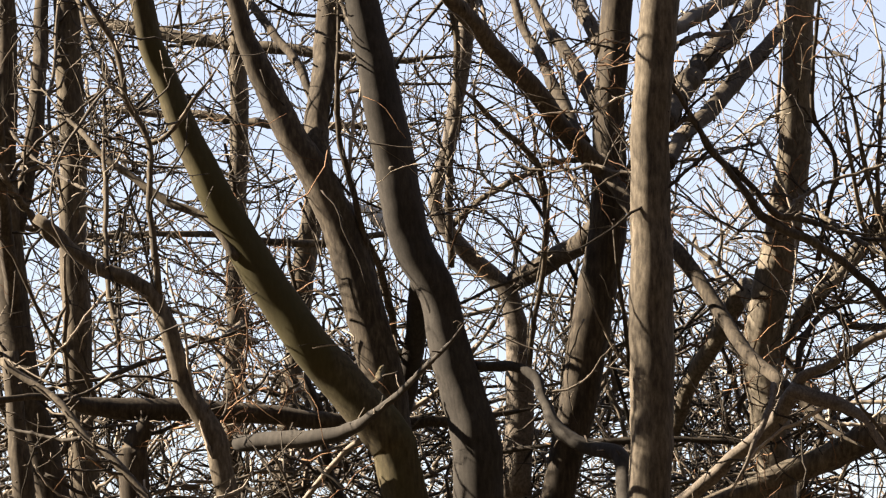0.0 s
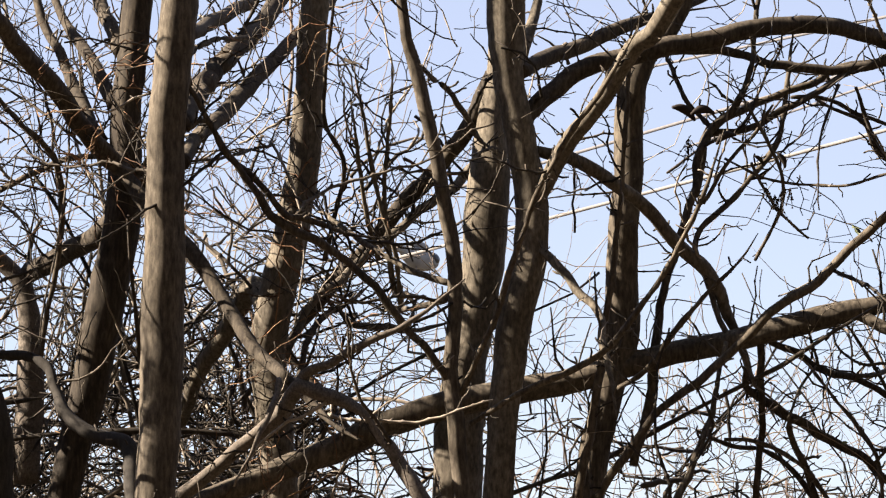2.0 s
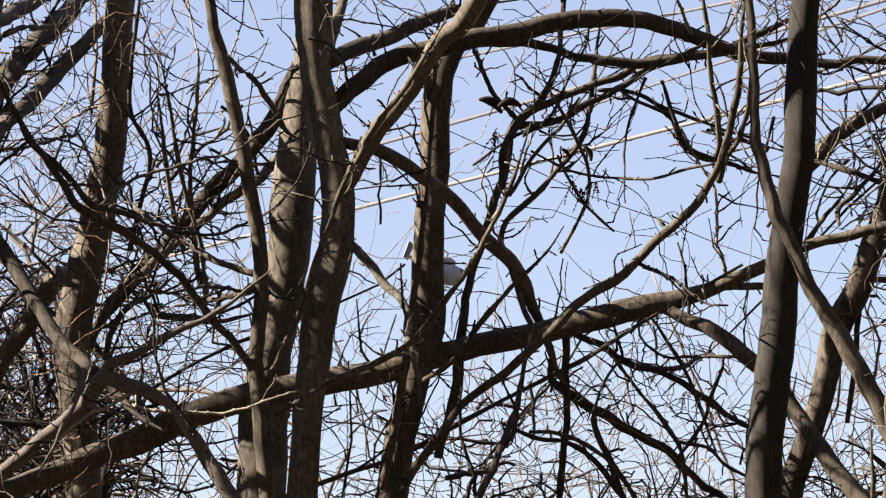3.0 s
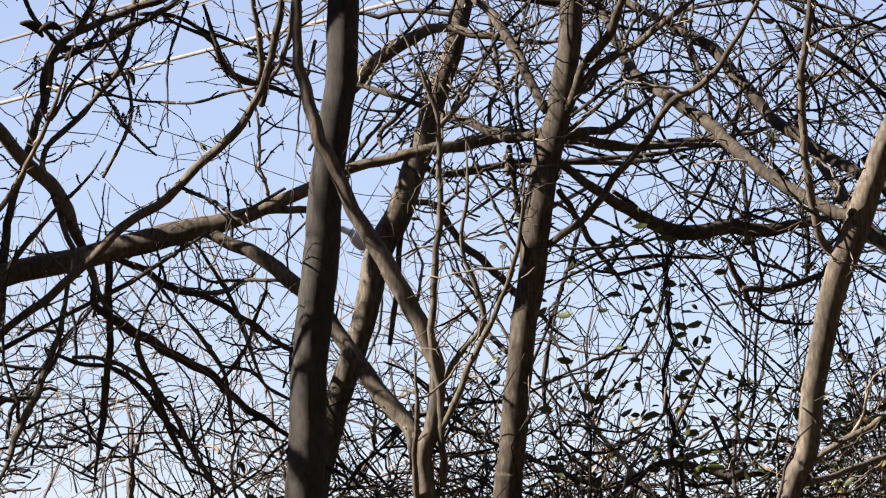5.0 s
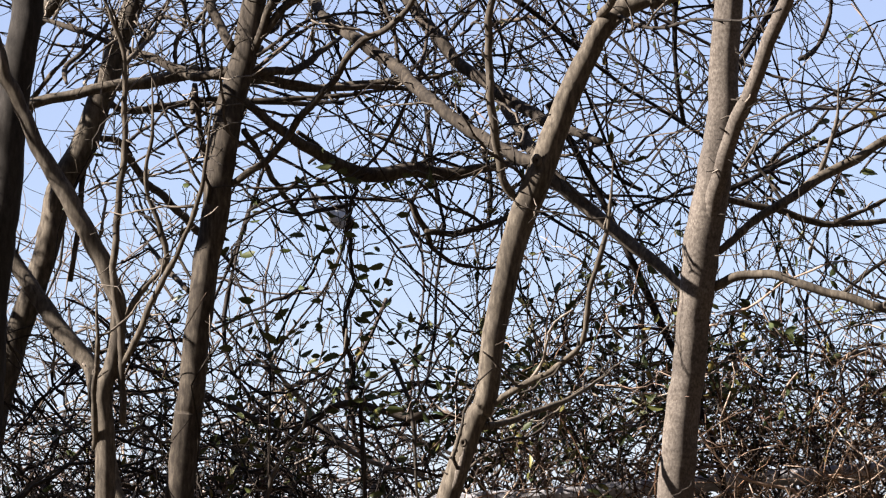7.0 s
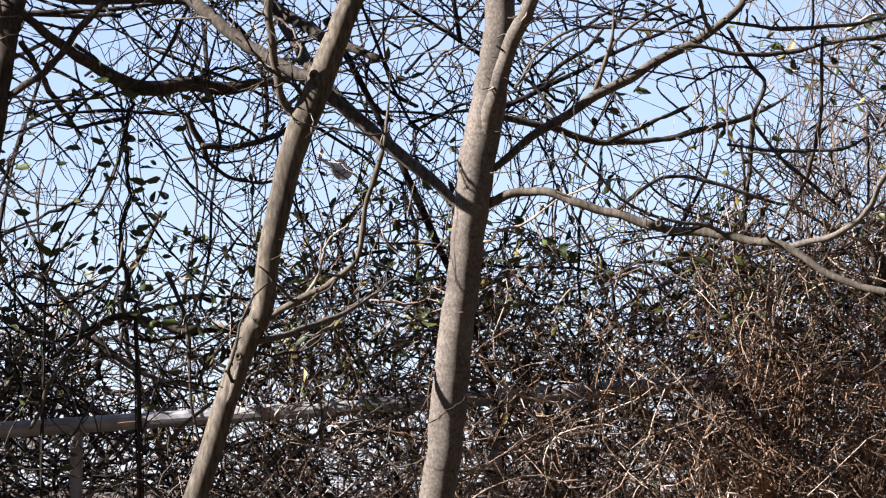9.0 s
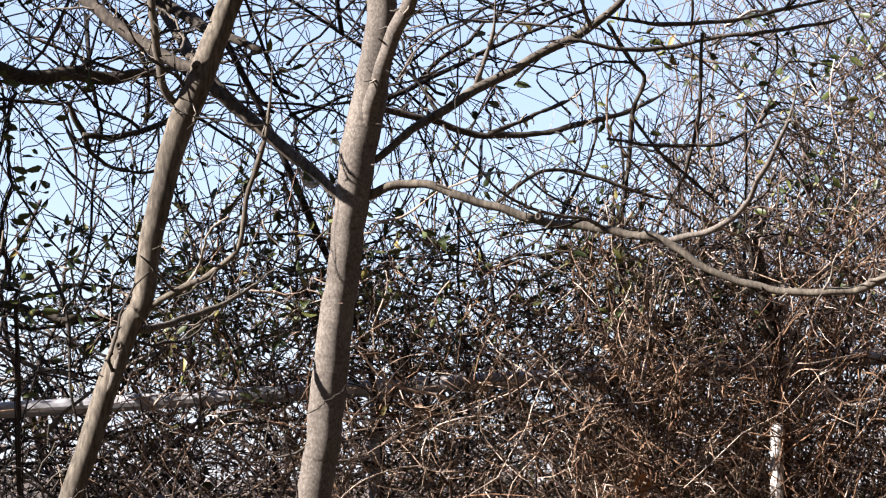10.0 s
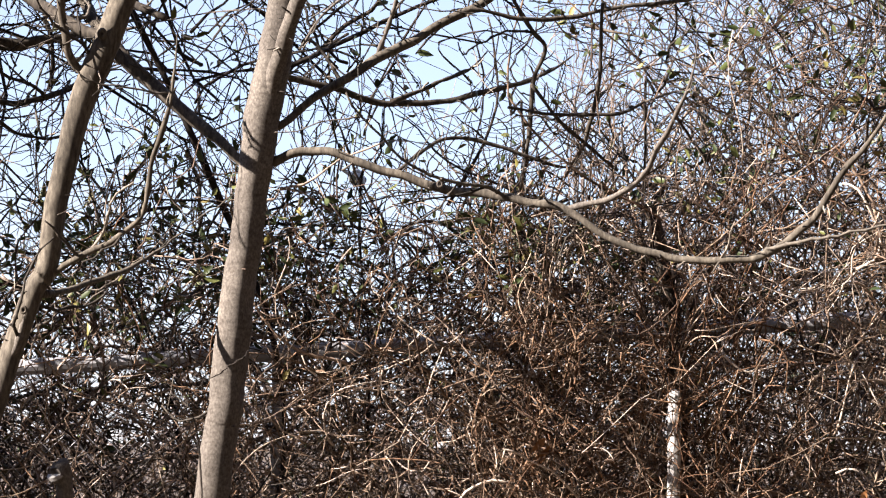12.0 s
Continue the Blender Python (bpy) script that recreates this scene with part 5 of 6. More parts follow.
limb(back_grey, "trunk", (-0.393, 16.796, 5.988, 0.0136), (-0.43, 16.79, 4.89, 0.0273), (-0.49, 16.79, 3.99, 0.0341), (-0.51, 16.79, 3.74, 0.0408), (-0.56, 16.79, 3.46, 0.0453), (-0.60, 16.79, 3.10, 0.0407), (-0.66, 16.79, 2.55, 0.0405), (-0.78, 16.78, 1.15, 0.0429), (-0.85, 16.78, -0.25, 0.0527))
limb(back_grey, "branch", (-0.189, 16.799, 3.618, 0.0117), (-0.504, 16.692, 3.553, 0.0155), (-0.859, 16.578, 3.590, 0.0135), (-1.296, 16.449, 3.574, 0.0115), (-1.595, 16.322, 3.592, 0.0114), (-1.741, 16.290, 3.611, 0.0068), (-1.887, 16.278, 3.658, 0.0020))
limb(back_grey, "branch", (-1.496, 17.536, 4.625, 0.0184), (-1.25, 17.46, 4.56, 0.0284), (-0.96, 17.37, 4.50, 0.0283), (-0.72, 17.28, 4.45, 0.0281), (-0.37, 17.20, 4.40, 0.0201), (-0.102, 17.158, 4.371, 0.0120), (0.168, 17.141, 4.396, 0.0020))
limb(back_grey, "branch", (-1.427, 17.542, 4.252, 0.0164), (-1.137, 17.463, 4.207, 0.0183), (-0.896, 17.377, 4.167, 0.0182), (-0.611, 17.289, 4.126, 0.0161), (-0.328, 17.197, 4.101, 0.0120), (-0.169, 17.175, 4.097, 0.0072), (-0.009, 17.173, 4.124, 0.0020))
left_curve = tree("curved grey-brown stem with drooping twigs", bark_grey)
limb(left_curve, "trunk", (-1.371, 14.033, 3.351, 0.0171), (-1.16, 14.05, 3.19, 0.0228), (-0.98, 14.07, 3.09, 0.0265), (-0.92, 14.07, 2.94, 0.0303), (-0.87, 14.07, 2.77, 0.0341), (-0.77, 14.08, 2.60, 0.0397), (-0.73, 14.08, 2.40, 0.0396), (-0.49, 14.09, 1.08, 0.0420), (-0.35, 14.10, -0.25, 0.0515))
limb(left_curve, "branch", (-0.954, 14.068, 3.082, 0.0130), (-0.981, 14.046, 3.318, 0.0114), (-0.980, 14.026, 3.593, 0.0114), (-1.059, 14.000, 3.744, 0.0114), (-1.098, 13.977, 3.923, 0.0114), (-1.180, 13.950, 4.073, 0.0098), (-1.245, 13.959, 4.200, 0.0059), (-1.310, 13.988, 4.352, 0.0020))
limb(left_curve, "branch", (-0.983, 14.066, 3.599, 0.0082), (-0.913, 14.020, 3.635, 0.0082), (-0.834, 13.975, 3.727, 0.0065), (-0.778, 13.973, 3.797, 0.0039), (-0.722, 13.992, 3.884, 0.0020))
limb(left_curve, "branch", (-0.697, 14.383, 3.247, 0.0150), (-0.821, 14.427, 3.378, 0.0151), (-0.979, 14.467, 3.468, 0.0135), (-1.151, 14.504, 3.613, 0.0118), (-1.223, 14.549, 3.680, 0.0102), (-1.319, 14.637, 3.777, 0.0061), (-1.414, 14.746, 3.899, 0.0020))
limb(left_curve, "branch", (-1.474, 13.922, 2.857, 0.0113), (-1.289, 13.840, 2.726, 0.0128), (-1.143, 13.753, 2.556, 0.0143), (-0.968, 13.666, 2.382, 0.0142), (0.159, 13.106, 1.066, 0.0150), (0.823, 12.777, -0.250, 0.0184))
limb(left_curve, "branch", (-1.083, 13.958, 2.930, 0.0081), (-1.127, 14.055, 3.169, 0.0098), (-1.143, 14.154, 3.449, 0.0099), (-1.151, 14.230, 3.588, 0.0059), (-1.158, 14.326, 3.751, 0.0020))
low_log = tree("dark rotten log lying across the saplings", bark_black)
limb(low_log, "trunk", (-1.648, 14.809, 2.803, 0.0119), (-1.397, 14.895, 2.812, 0.0140), (-1.24, 14.97, 2.78, 0.0342), (-0.99, 15.05, 2.78, 0.0404), (-0.69, 15.12, 2.76, 0.0366), (-0.39, 15.19, 2.74, 0.0327), (-0.007, 15.318, 2.736, 0.0196), (0.381, 15.462, 2.806, 0.0020))
limb(low_log, "branch", (-1.05, 14.96, 2.73, 0.0281), (-1.11, 14.96, 2.64, 0.0442), (-1.11, 14.96, 2.46, 0.0521), (-1.08, 14.96, 1.10, 0.0553), (-1.06, 14.96, -0.25, 0.0678))

for k, (t, rate, length, thick) in enumerate([
        (far_left, 8, 0.4, 0.0055), (grey_left, 7, 0.4, 0.0055), (mossy, 1.2, 0.3, 0.005), (twin, 3.5, 0.4, 0.0055), (dark_lean, 2.5, 0.3, 0.005),
        (thin_pair, 4, 0.4, 0.0055), (dark_mid, 3, 0.35, 0.0055), (two_tone, 4.5, 0.4, 0.0055), (twiggy, 5, 0.38, 0.006), (slim, 3.0, 0.35, 0.0055),
        (pole_pale, 5.5, 0.4, 0.0055), (front_fork, 2.7, 0.35, 0.0055), (mid_fork, 3.5, 0.35, 0.0055), (fallen, 3.8, 0.3, 0.0055), (back_lean, 4, 0.4, 0.005),
        (crooked, 3.5, 0.3, 0.0055), (dark_right, 4, 0.4, 0.0055), (bent, 3.5, 0.4, 0.0055), (main_pale, 3, 0.33, 0.0045), (back_vertical, 9, 0.4, 0.005),
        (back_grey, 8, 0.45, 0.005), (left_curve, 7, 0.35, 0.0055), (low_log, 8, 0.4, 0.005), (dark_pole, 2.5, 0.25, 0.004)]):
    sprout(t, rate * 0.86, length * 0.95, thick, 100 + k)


# ---- brush, vines and hedge: too many stems to count ----
def polar(az, dist, z):
    """A place by its bearing from +y (degrees), its range and its height."""
    return np.array([math.sin(radians(az)) * dist, math.cos(radians(az)) * dist, z])


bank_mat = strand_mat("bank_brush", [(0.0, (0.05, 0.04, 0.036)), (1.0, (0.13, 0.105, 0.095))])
CLUMP = -0.12   # where the growth is thinner than this it stays open


def brush(name, label, category, mat, seed, patches, leaves=0.0, arch=0.0, gaps=CLUMP):
    """Tangled stems. A patch: bearings, heights, ranges, count, stem length, radius, curl, droop, upright share."""
    rng = np.random.default_rng(seed)
    bag, green = Strands(), Strands()
    for az0, az1, z0, z1, d0, d1, count, length, r0, curl, droop, upright in patches:
        for _ in range(count):
            soft = rng.normal(0, 0.12, 2)
            start = polar(rng.uniform(az0, az1) + soft[0] * 3, rng.uniform(d0, d1), rng.uniform(z0, z1) + soft[1] * min(1, z1 - z0))
            clump = noise.noise(Vector((start[0] * 2.3, seed * 7.1, start[2] * 2.3))) + 0.5 * noise.noise(Vector((start[0] * 5.1, seed * 3.3, start[2] * 5.1)))
            if start[2] < 0.02 or clump + rng.normal(0, 0.25) < gaps:
                continue
            h = rng.normal(0, 1, 3) * (1, 0.6, 0.8) + (0, 0, upright)
            h /= np.linalg.norm(h)
            size = length * rng.lognormal(-0.1, 0.5)
            if rng.random() < arch:
                pts = arching(rng, start, h, size * 1.25, max(0.036, size / 10), curl * 0.95, droop)
            else:
                pts = zigzag(rng, start, h, size, max(0.04, size / 10), curl * 1.2, 0.0, droop)
            pts[:, 2] = np.maximum(pts[:, 2], 0.01)
            k = len(pts)
            r = r0 * rng.lognormal(0, 0.38)
            radii = np.linspace(r, max(0.0018, r * 0.5), k) * np.where(rng.random(k) < 0.25, 1.4, 1.0)
            bag.tube(pts, radii, 3 if d0 > 18 or r < 0.0045 else 4 if r < 0.008 else 5)
            for i in range(1, k - 1):
                if rng.random() < 0.125:
                    s = rng.normal(0, 1, 3)
                    side = zigzag(rng, pts[i], s / np.linalg.norm(s), size * rng.uniform(0.12, 0.4), 0.045, curl * 1.2, 0.02, droop)
                    bag.tube(side, np.linspace(max(0.0017, r * 0.5), 0.0013, len(side)), 3)
                if rng.random() < leaves:
                    for _ in range(rng.integers(1, 4)):
                        a, b = rng.normal(0, 1, 3), rng.normal(0, 1, 3)
                        a /= np.linalg.norm(a)
                        b -= a * a.dot(b)
                        green.leaf(pts[i] + a * 0.008, a, b / np.linalg.norm(b), rng.uniform(0.026, 0.062))
    ob = tagged(new(name, bag.mesh(name, mat)), label, category, kind="stuff")
    if green.n:
        f = tagged(new(name + "_foliage", green.mesh(name + "_foliage", leaf_mat)), "small leathery evergreen leaves on the tangled stems", "foliage", kind="stuff")
    return ob


brush("thicket", "dense bare brown twigs behind the trunks", "brush", twig_mat, 11, [
    (-8, 5.0, 0.2, 3.1, 16.0, 19.5, 3000, 0.6, 0.0055, 0.26, 0.0, 0.25),
    (-8, 0, 3.1, 4.6, 16.0, 19.5, 520, 0.55, 0.0040, 0.26, 0.0, 0.2),
    (0, 6.2, 3.1, 4.6, 16.0, 19.5, 60, 0.55, 0.0040, 0.26, 0.0, 0.2),
    (-1.5, 4.5, 2.2, 3.2, 16.0, 18.5, 620, 0.5, 0.0042, 0.26, 0.0, 0.3),
    (-8, 6.0, 0.3, 3.0, 15.3, 17.0, 260, 1.1, 0.0090, 0.13, 0.0, 0.3),
    (-8, 0.8, 1.9, 2.8, 15.6, 18.5, 900, 0.45, 0.0045, 0.28, 0.0, 0.3),
    (0.6, 4.3, 1.9, 3.05, 15.6, 18.5, 1150, 0.45, 0.0042, 0.26, 0.0, 0.4),
    (-8, 1, 0.3, 2.9, 15.4, 17.0, 800, 0.5, 0.0052, 0.26, 0.0, 0.4),
    (2, 5.0, 0.3, 2.75, 15.4, 17.0, 480, 0.5, 0.0048, 0.26, 0.0, 0.4),
    (6, 12, 0.3, 2.75, 15.4, 18.0, 220, 0.6, 0.0038, 0.24, 0.0, 0.4),
    (8, 17, 2.6, 4.3, 15.2, 16.5, 16, 0.7, 0.0035, 0.24, 0.0, 0.4),
    (-8, -3, 3.1, 4.5, 16.0, 19.0, 260, 0.5, 0.0040, 0.26, 0.0, 0.2),
    (3, 5.8, 3.0, 3.7, 15.6, 17.5, 170, 0.45, 0.0036, 0.28, 0.0, 0.4),
    (8, 11, 2.2, 2.85, 15.4, 17.0, 150, 0.45, 0.0036, 0.28, 0.0, 0.4),
    (14, 17.2, 3.4, 4.3, 15.2, 16.5, 90, 0.5, 0.0034, 0.26, 0.0, 0.3),
    (5.5, 9.5, 2.6, 4.4, 15.4, 17.0, 70, 0.6, 0.0036, 0.25, 0.0, 0.4),
    (11, 21, 0.3, 2.35, 14.6, 17.0, 700, 0.6, 0.0044, 0.24, 0.0, 0.35),
    (13, 21, 2.2, 3.3, 14.8, 16.0, 36, 0.7, 0.0035, 0.22, 0.01, 0.4)])
brush("hanging_vine", "fine hanging vine stems trailing from the branches", "vine", twig_mat, 12, [
    (-7, 6, 3.0, 4.9, 13.9, 14.8, 90, 0.45, 0.0032, 0.2, 0.16, -0.7),
    (-7, 0.5, 3.3, 4.9, 15.2, 17.5, 420, 0.6, 0.0026, 0.2, 0.14, -0.5),
    (-3, 2.4, 3.6, 4.9, 15.0, 16.5, 110, 0.7, 0.0021, 0.16, 0.2, -0.8),
    (12, 20, 3.0, 4.3, 13.9, 14.9, 80, 0.5, 0.002, 0.22, 0.1, -0.3)], arch=0.7)
brush("rusty_vine", "rust-brown dry vine stems clumped on the trunks", "vine", rust_mat, 13, [
    (-3.5, -2.3, 2.6, 3.25, 14.6, 15.4, 110, 0.28, 0.0022, 0.35, 0.0, 0.2),
    (1.7, 3.3, 3.45, 4.0, 14.2, 14.7, 60, 0.3, 0.0024, 0.35, 0.02, 0.0),
    (3.8, 5.6, 2.4, 4.2, 14.5, 15.1, 110, 0.32, 0.0024, 0.34, 0.02, 0.0),
    (-6.5, 5.5, 2.4, 4.3, 14.4, 15.2, 60, 0.3, 0.0022, 0.34, 0.03, 0.0)])
brush("vine_tangle", "dark tangled vine stems draped over the branches", "vine", dark_vine, 14, [
    (17.5, 25.5, 2.95, 4.3, 14.7, 16.2, 300, 0.9, 0.0042, 0.22, 0.02, 0.0),
    (20, 26, 2.7, 3.6, 14.8, 16.2, 190, 0.7, 0.0032, 0.26, 0.03, -0.1),
    (20, 25.5, 2.9, 4.0, 14.6, 15.4, 200, 0.4, 0.0024, 0.3, 0.02, 0.0),
    (19, 25.5, 3.0, 4.1, 14.8, 15.6, 20, 1.4, 0.009, 0.12, 0.0, 0.0),
    (22.5, 26.5, 1.85, 2.5, 14.8, 15.8, 110, 0.45, 0.0034, 0.24, 0.02, 0.2),
    (16.5, 22, 2.0, 3.0, 14.7, 16.0, 45, 0.6, 0.0026, 0.22, 0.03, 0.2),
    (25, 33.5, 2.3, 3.6, 14.8, 16.5, 110, 0.9, 0.0032, 0.2, 0.02, 0.2),
    (14.3, 18.4, 1.8, 2.35, 14.9, 16.6, 520, 0.45, 0.0040, 0.25, 0.02, 0.2)], leaves=0.035, arch=0.75)
HEDGE = "overgrown hedge of bare brown vines smothering the fence"
brush("hedge", HEDGE, "hedge", hedge_mat, 15, [
    (13, 22, 0.05, 2.05, 15.4, 17.2, 2700, 0.42, 0.0034, 0.24, 0.02, 0.2),
    (12.5, 18.5, 0.05, 2.1, 15.2, 16.5, 1300, 0.42, 0.0036, 0.25, 0.02, 0.2),
    (20.5, 28.5, 0.05, 1.95, 15.0, 17.5, 3200, 0.42, 0.0032, 0.25, 0.02, 0.2),
    (20.5, 28.5, 1.8, 2.4, 15.0, 16.8, 330, 0.45, 0.0036, 0.25, 0.02, 0.2),
    (26, 30, 2.0, 2.8, 15.0, 17.0, 120, 0.4, 0.0026, 0.27, 0.02, 0.2),
    (21, 29, 1.9, 2.6, 15.0, 16.4, 230, 0.4, 0.0026, 0.27, 0.02, 0.2),
    (28, 34.8, 0.05, 2.1, 14.9, 17.5, 2700, 0.42, 0.0032, 0.25, 0.02, 0.2),
    (28, 34.5, 1.9, 2.5, 14.9, 16.8, 520, 0.45, 0.0036, 0.25, 0.02, 0.2),
    (30, 34.5, 2.5, 3.3, 15.2, 17.0, 760, 0.45, 0.0026, 0.25, 0.02, 0.2),
    (31.5, 35, 3.0, 4.2, 15.4, 17.5, 700, 0.45, 0.0026, 0.25, 0.02, 0.2)], leaves=0.03, arch=0.8)
brush("hedge_front", "bare stems on the hedge face, sunlight painted in as paler colour", "hedge", front_mat, 25, [
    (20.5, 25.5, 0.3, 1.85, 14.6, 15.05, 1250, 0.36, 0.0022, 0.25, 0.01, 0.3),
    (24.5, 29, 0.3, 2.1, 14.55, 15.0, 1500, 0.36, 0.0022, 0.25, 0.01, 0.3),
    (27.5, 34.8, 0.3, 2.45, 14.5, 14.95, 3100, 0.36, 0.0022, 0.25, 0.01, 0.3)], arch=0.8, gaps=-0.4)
brush("hedge_sprig", "leafy vine sprigs on top of the hedge", "vine", vine_mat, 16, [
    (20.5, 29, 2.02, 2.42, 14.5, 15.2, 350, 0.4, 0.0024, 0.26, 0.02, 0.3),
    (17, 24, 1.8, 2.4, 14.9, 15.6, 150, 0.4, 0.0024, 0.26, 0.02, 0.3),
    (27.5, 34, 2.2, 3.3, 14.8, 15.4, 160, 0.4, 0.0024, 0.26, 0.02, 0.3)], leaves=0.34, arch=0.5)
brush("dry_stem", "bleached and rusty dry stems on the hedge front", "vine", rust_mat, 17, [
    (27.4, 28.6, 1.0, 2.0, 14.42, 14.8, 290, 0.36, 0.0022, 0.2, 0.0, 1.2),
    (29.6, 31.0, 1.0, 2.2, 14.42, 14.8, 330, 0.36, 0.0022, 0.2, 0.0, 1.2),
    (20.5, 34, 1.0, 2.2, 14.5, 15.1, 420, 0.36, 0.0020, 0.25, 0.02, 0.3),
    (31, 34, 1.2, 3.2, 14.6, 15.2, 90, 0.4, 0.0022, 0.25, 0.02, 0.2)], arch=0.9)
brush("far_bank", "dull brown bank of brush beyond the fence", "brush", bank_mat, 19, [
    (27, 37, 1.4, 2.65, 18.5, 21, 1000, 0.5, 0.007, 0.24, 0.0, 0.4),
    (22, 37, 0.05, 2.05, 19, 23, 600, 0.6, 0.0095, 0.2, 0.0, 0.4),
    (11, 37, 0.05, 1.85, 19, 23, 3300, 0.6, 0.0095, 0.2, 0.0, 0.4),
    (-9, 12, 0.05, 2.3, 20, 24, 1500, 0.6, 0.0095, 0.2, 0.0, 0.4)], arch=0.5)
brush("far_woods", "crowns of distant bare trees, haze painted in as pale grey-brown", "trees", far_mat, 18, [
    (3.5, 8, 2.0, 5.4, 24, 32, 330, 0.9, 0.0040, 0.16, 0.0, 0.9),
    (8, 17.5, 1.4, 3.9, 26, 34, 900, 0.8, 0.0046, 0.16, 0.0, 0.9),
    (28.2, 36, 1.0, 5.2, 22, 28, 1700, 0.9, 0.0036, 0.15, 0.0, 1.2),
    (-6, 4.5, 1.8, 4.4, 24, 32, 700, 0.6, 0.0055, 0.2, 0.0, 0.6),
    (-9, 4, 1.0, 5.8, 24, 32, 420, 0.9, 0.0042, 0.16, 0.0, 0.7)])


# ---- leafy climbing vine ----
def leaf_mesh():
    bag = Strands()
    bag.leaf((0, 0, 0), (0, 0, 1), (1, 0, 0), 1.0)
    return bag.mesh("leaf", leaf_mat)


def climbing_vine(label, points, radius, seed, count):
    rng = np.random.default_rng(seed)
    base = thing("climbing_vine", label, "vine", "leafy vines", tuple(points[0][:3]))
    radius *= 0.6
    c = spline(points, 8)
    sway = np.cumsum(rng.normal(0, 0.012, (len(c), 2)), 0)
    c[:, :2] += sway - np.linspace(0, 1, len(c))[:, None] * sway[-1]
    bag = Strands()
    bag.tube(c, np.linspace(radius, radius * 0.6, len(c)) * rng.uniform(0.85, 1.25, len(c)), 7)
    for _ in range(3):
        ph = rng.uniform(0, 6.28)
        a = np.linspace(0, 22, len(c)) + ph
        bag.tube(c + np.stack([np.cos(a), np.sin(a), 0 * a], 1) * radius * 1.5, np.full(len(c), radius * 0.35), 4)
    under(new("stem", bag.mesh("stem", dark_vine)), base)
    me = LEAF
    for _ in range(count):
        p = c[rng.integers(0, len(c))] + rng.normal(0, 1, 3) * (0.13, 0.08, 0.05)
        q = Euler(rng.uniform(-2.4, 2.4, 3)).to_matrix().to_4x4()
        ob = new("leaf", me)
        s = rng.uniform(0.035, 0.075)
        ob.matrix_basis = Matrix.Translation(p) @ q @ Matrix.Diagonal((s, s, s, 1))
        under(ob, base)
    return base


LEAF = leaf_mesh()
climbing_vine("dark climbing vine with clustered dark green leaves", [(4.822, 13.781, -0.050), (4.822, 13.781, 2.003), (4.795, 13.790, 2.248), (4.769, 13.799, 2.491), (4.771, 13.799, 2.733), (4.799, 13.789, 2.936), (4.832, 13.777, 3.006)], 0.0120, 1, 120)
climbing_vine("bare climbing vine with scattered leaves", [(4.495, 13.996, -0.050), (4.495, 13.996, 2.056), (4.461, 14.007, 2.380), (4.407, 14.024, 2.666), (4.448, 14.011, 2.849), (4.489, 13.998, 2.991)], 0.0070, 2, 42)
climbing_vine("thin climbing vine with scattered leaves", [(7.329, 12.743, -0.050), (7.329, 12.743, 1.966), (7.282, 12.770, 2.213), (7.253, 12.786, 2.420), (7.269, 12.777, 2.586)], 0.0160, 3, 12)
climbing_vine("thin dark climbing vine against the sky", [(6.457, 13.428, -0.050), (6.457, 13.428, 2.334), (6.462, 13.426, 2.586), (6.473, 13.420, 2.839), (6.490, 13.412, 3.008), (6.507, 13.404, 3.177)], 0.0060, 4, 14)
climbing_vine("thin dark climbing vine with a few leaves", [(6.936, 13.187, -0.050), (6.936, 13.187, 2.593), (6.943, 13.184, 2.804), (6.977, 13.165, 3.015), (7.022, 13.142, 3.184)], 0.0060, 5, 12)
climbing_vine("arched dark vine above the hedge", [(7.340, 12.967, -0.050), (7.340, 12.967, 2.683), (7.347, 12.963, 2.893), (7.372, 12.948, 3.083), (7.472, 12.891, 3.115), (7.617, 12.806, 3.074), (7.761, 12.719, 2.960)], 0.0070, 6, 12)
climbing_vine("thin dark tendril winding round a pale trunk", [(5.458, 12.740, -0.050), (5.458, 12.740, 1.519), (5.474, 12.733, 1.673), (5.491, 12.726, 1.750), (5.540, 12.704, 1.812), (5.607, 12.675, 1.886)], 0.0035, 7, 0)

# ---- chain-link fence in the hedge ----
def cylinder(bm, a, b, r, sides=12):
    a, b = Vector(a), Vector(b)
    m = Matrix.Translation((a + b) / 2) @ (b - a).to_track_quat("Z", "Y").to_matrix().to_4x4()
    bmesh.ops.create_cone(bm, cap_ends=True, segments=sides, radius1=r, radius2=r, depth=(b - a).length, matrix=m)


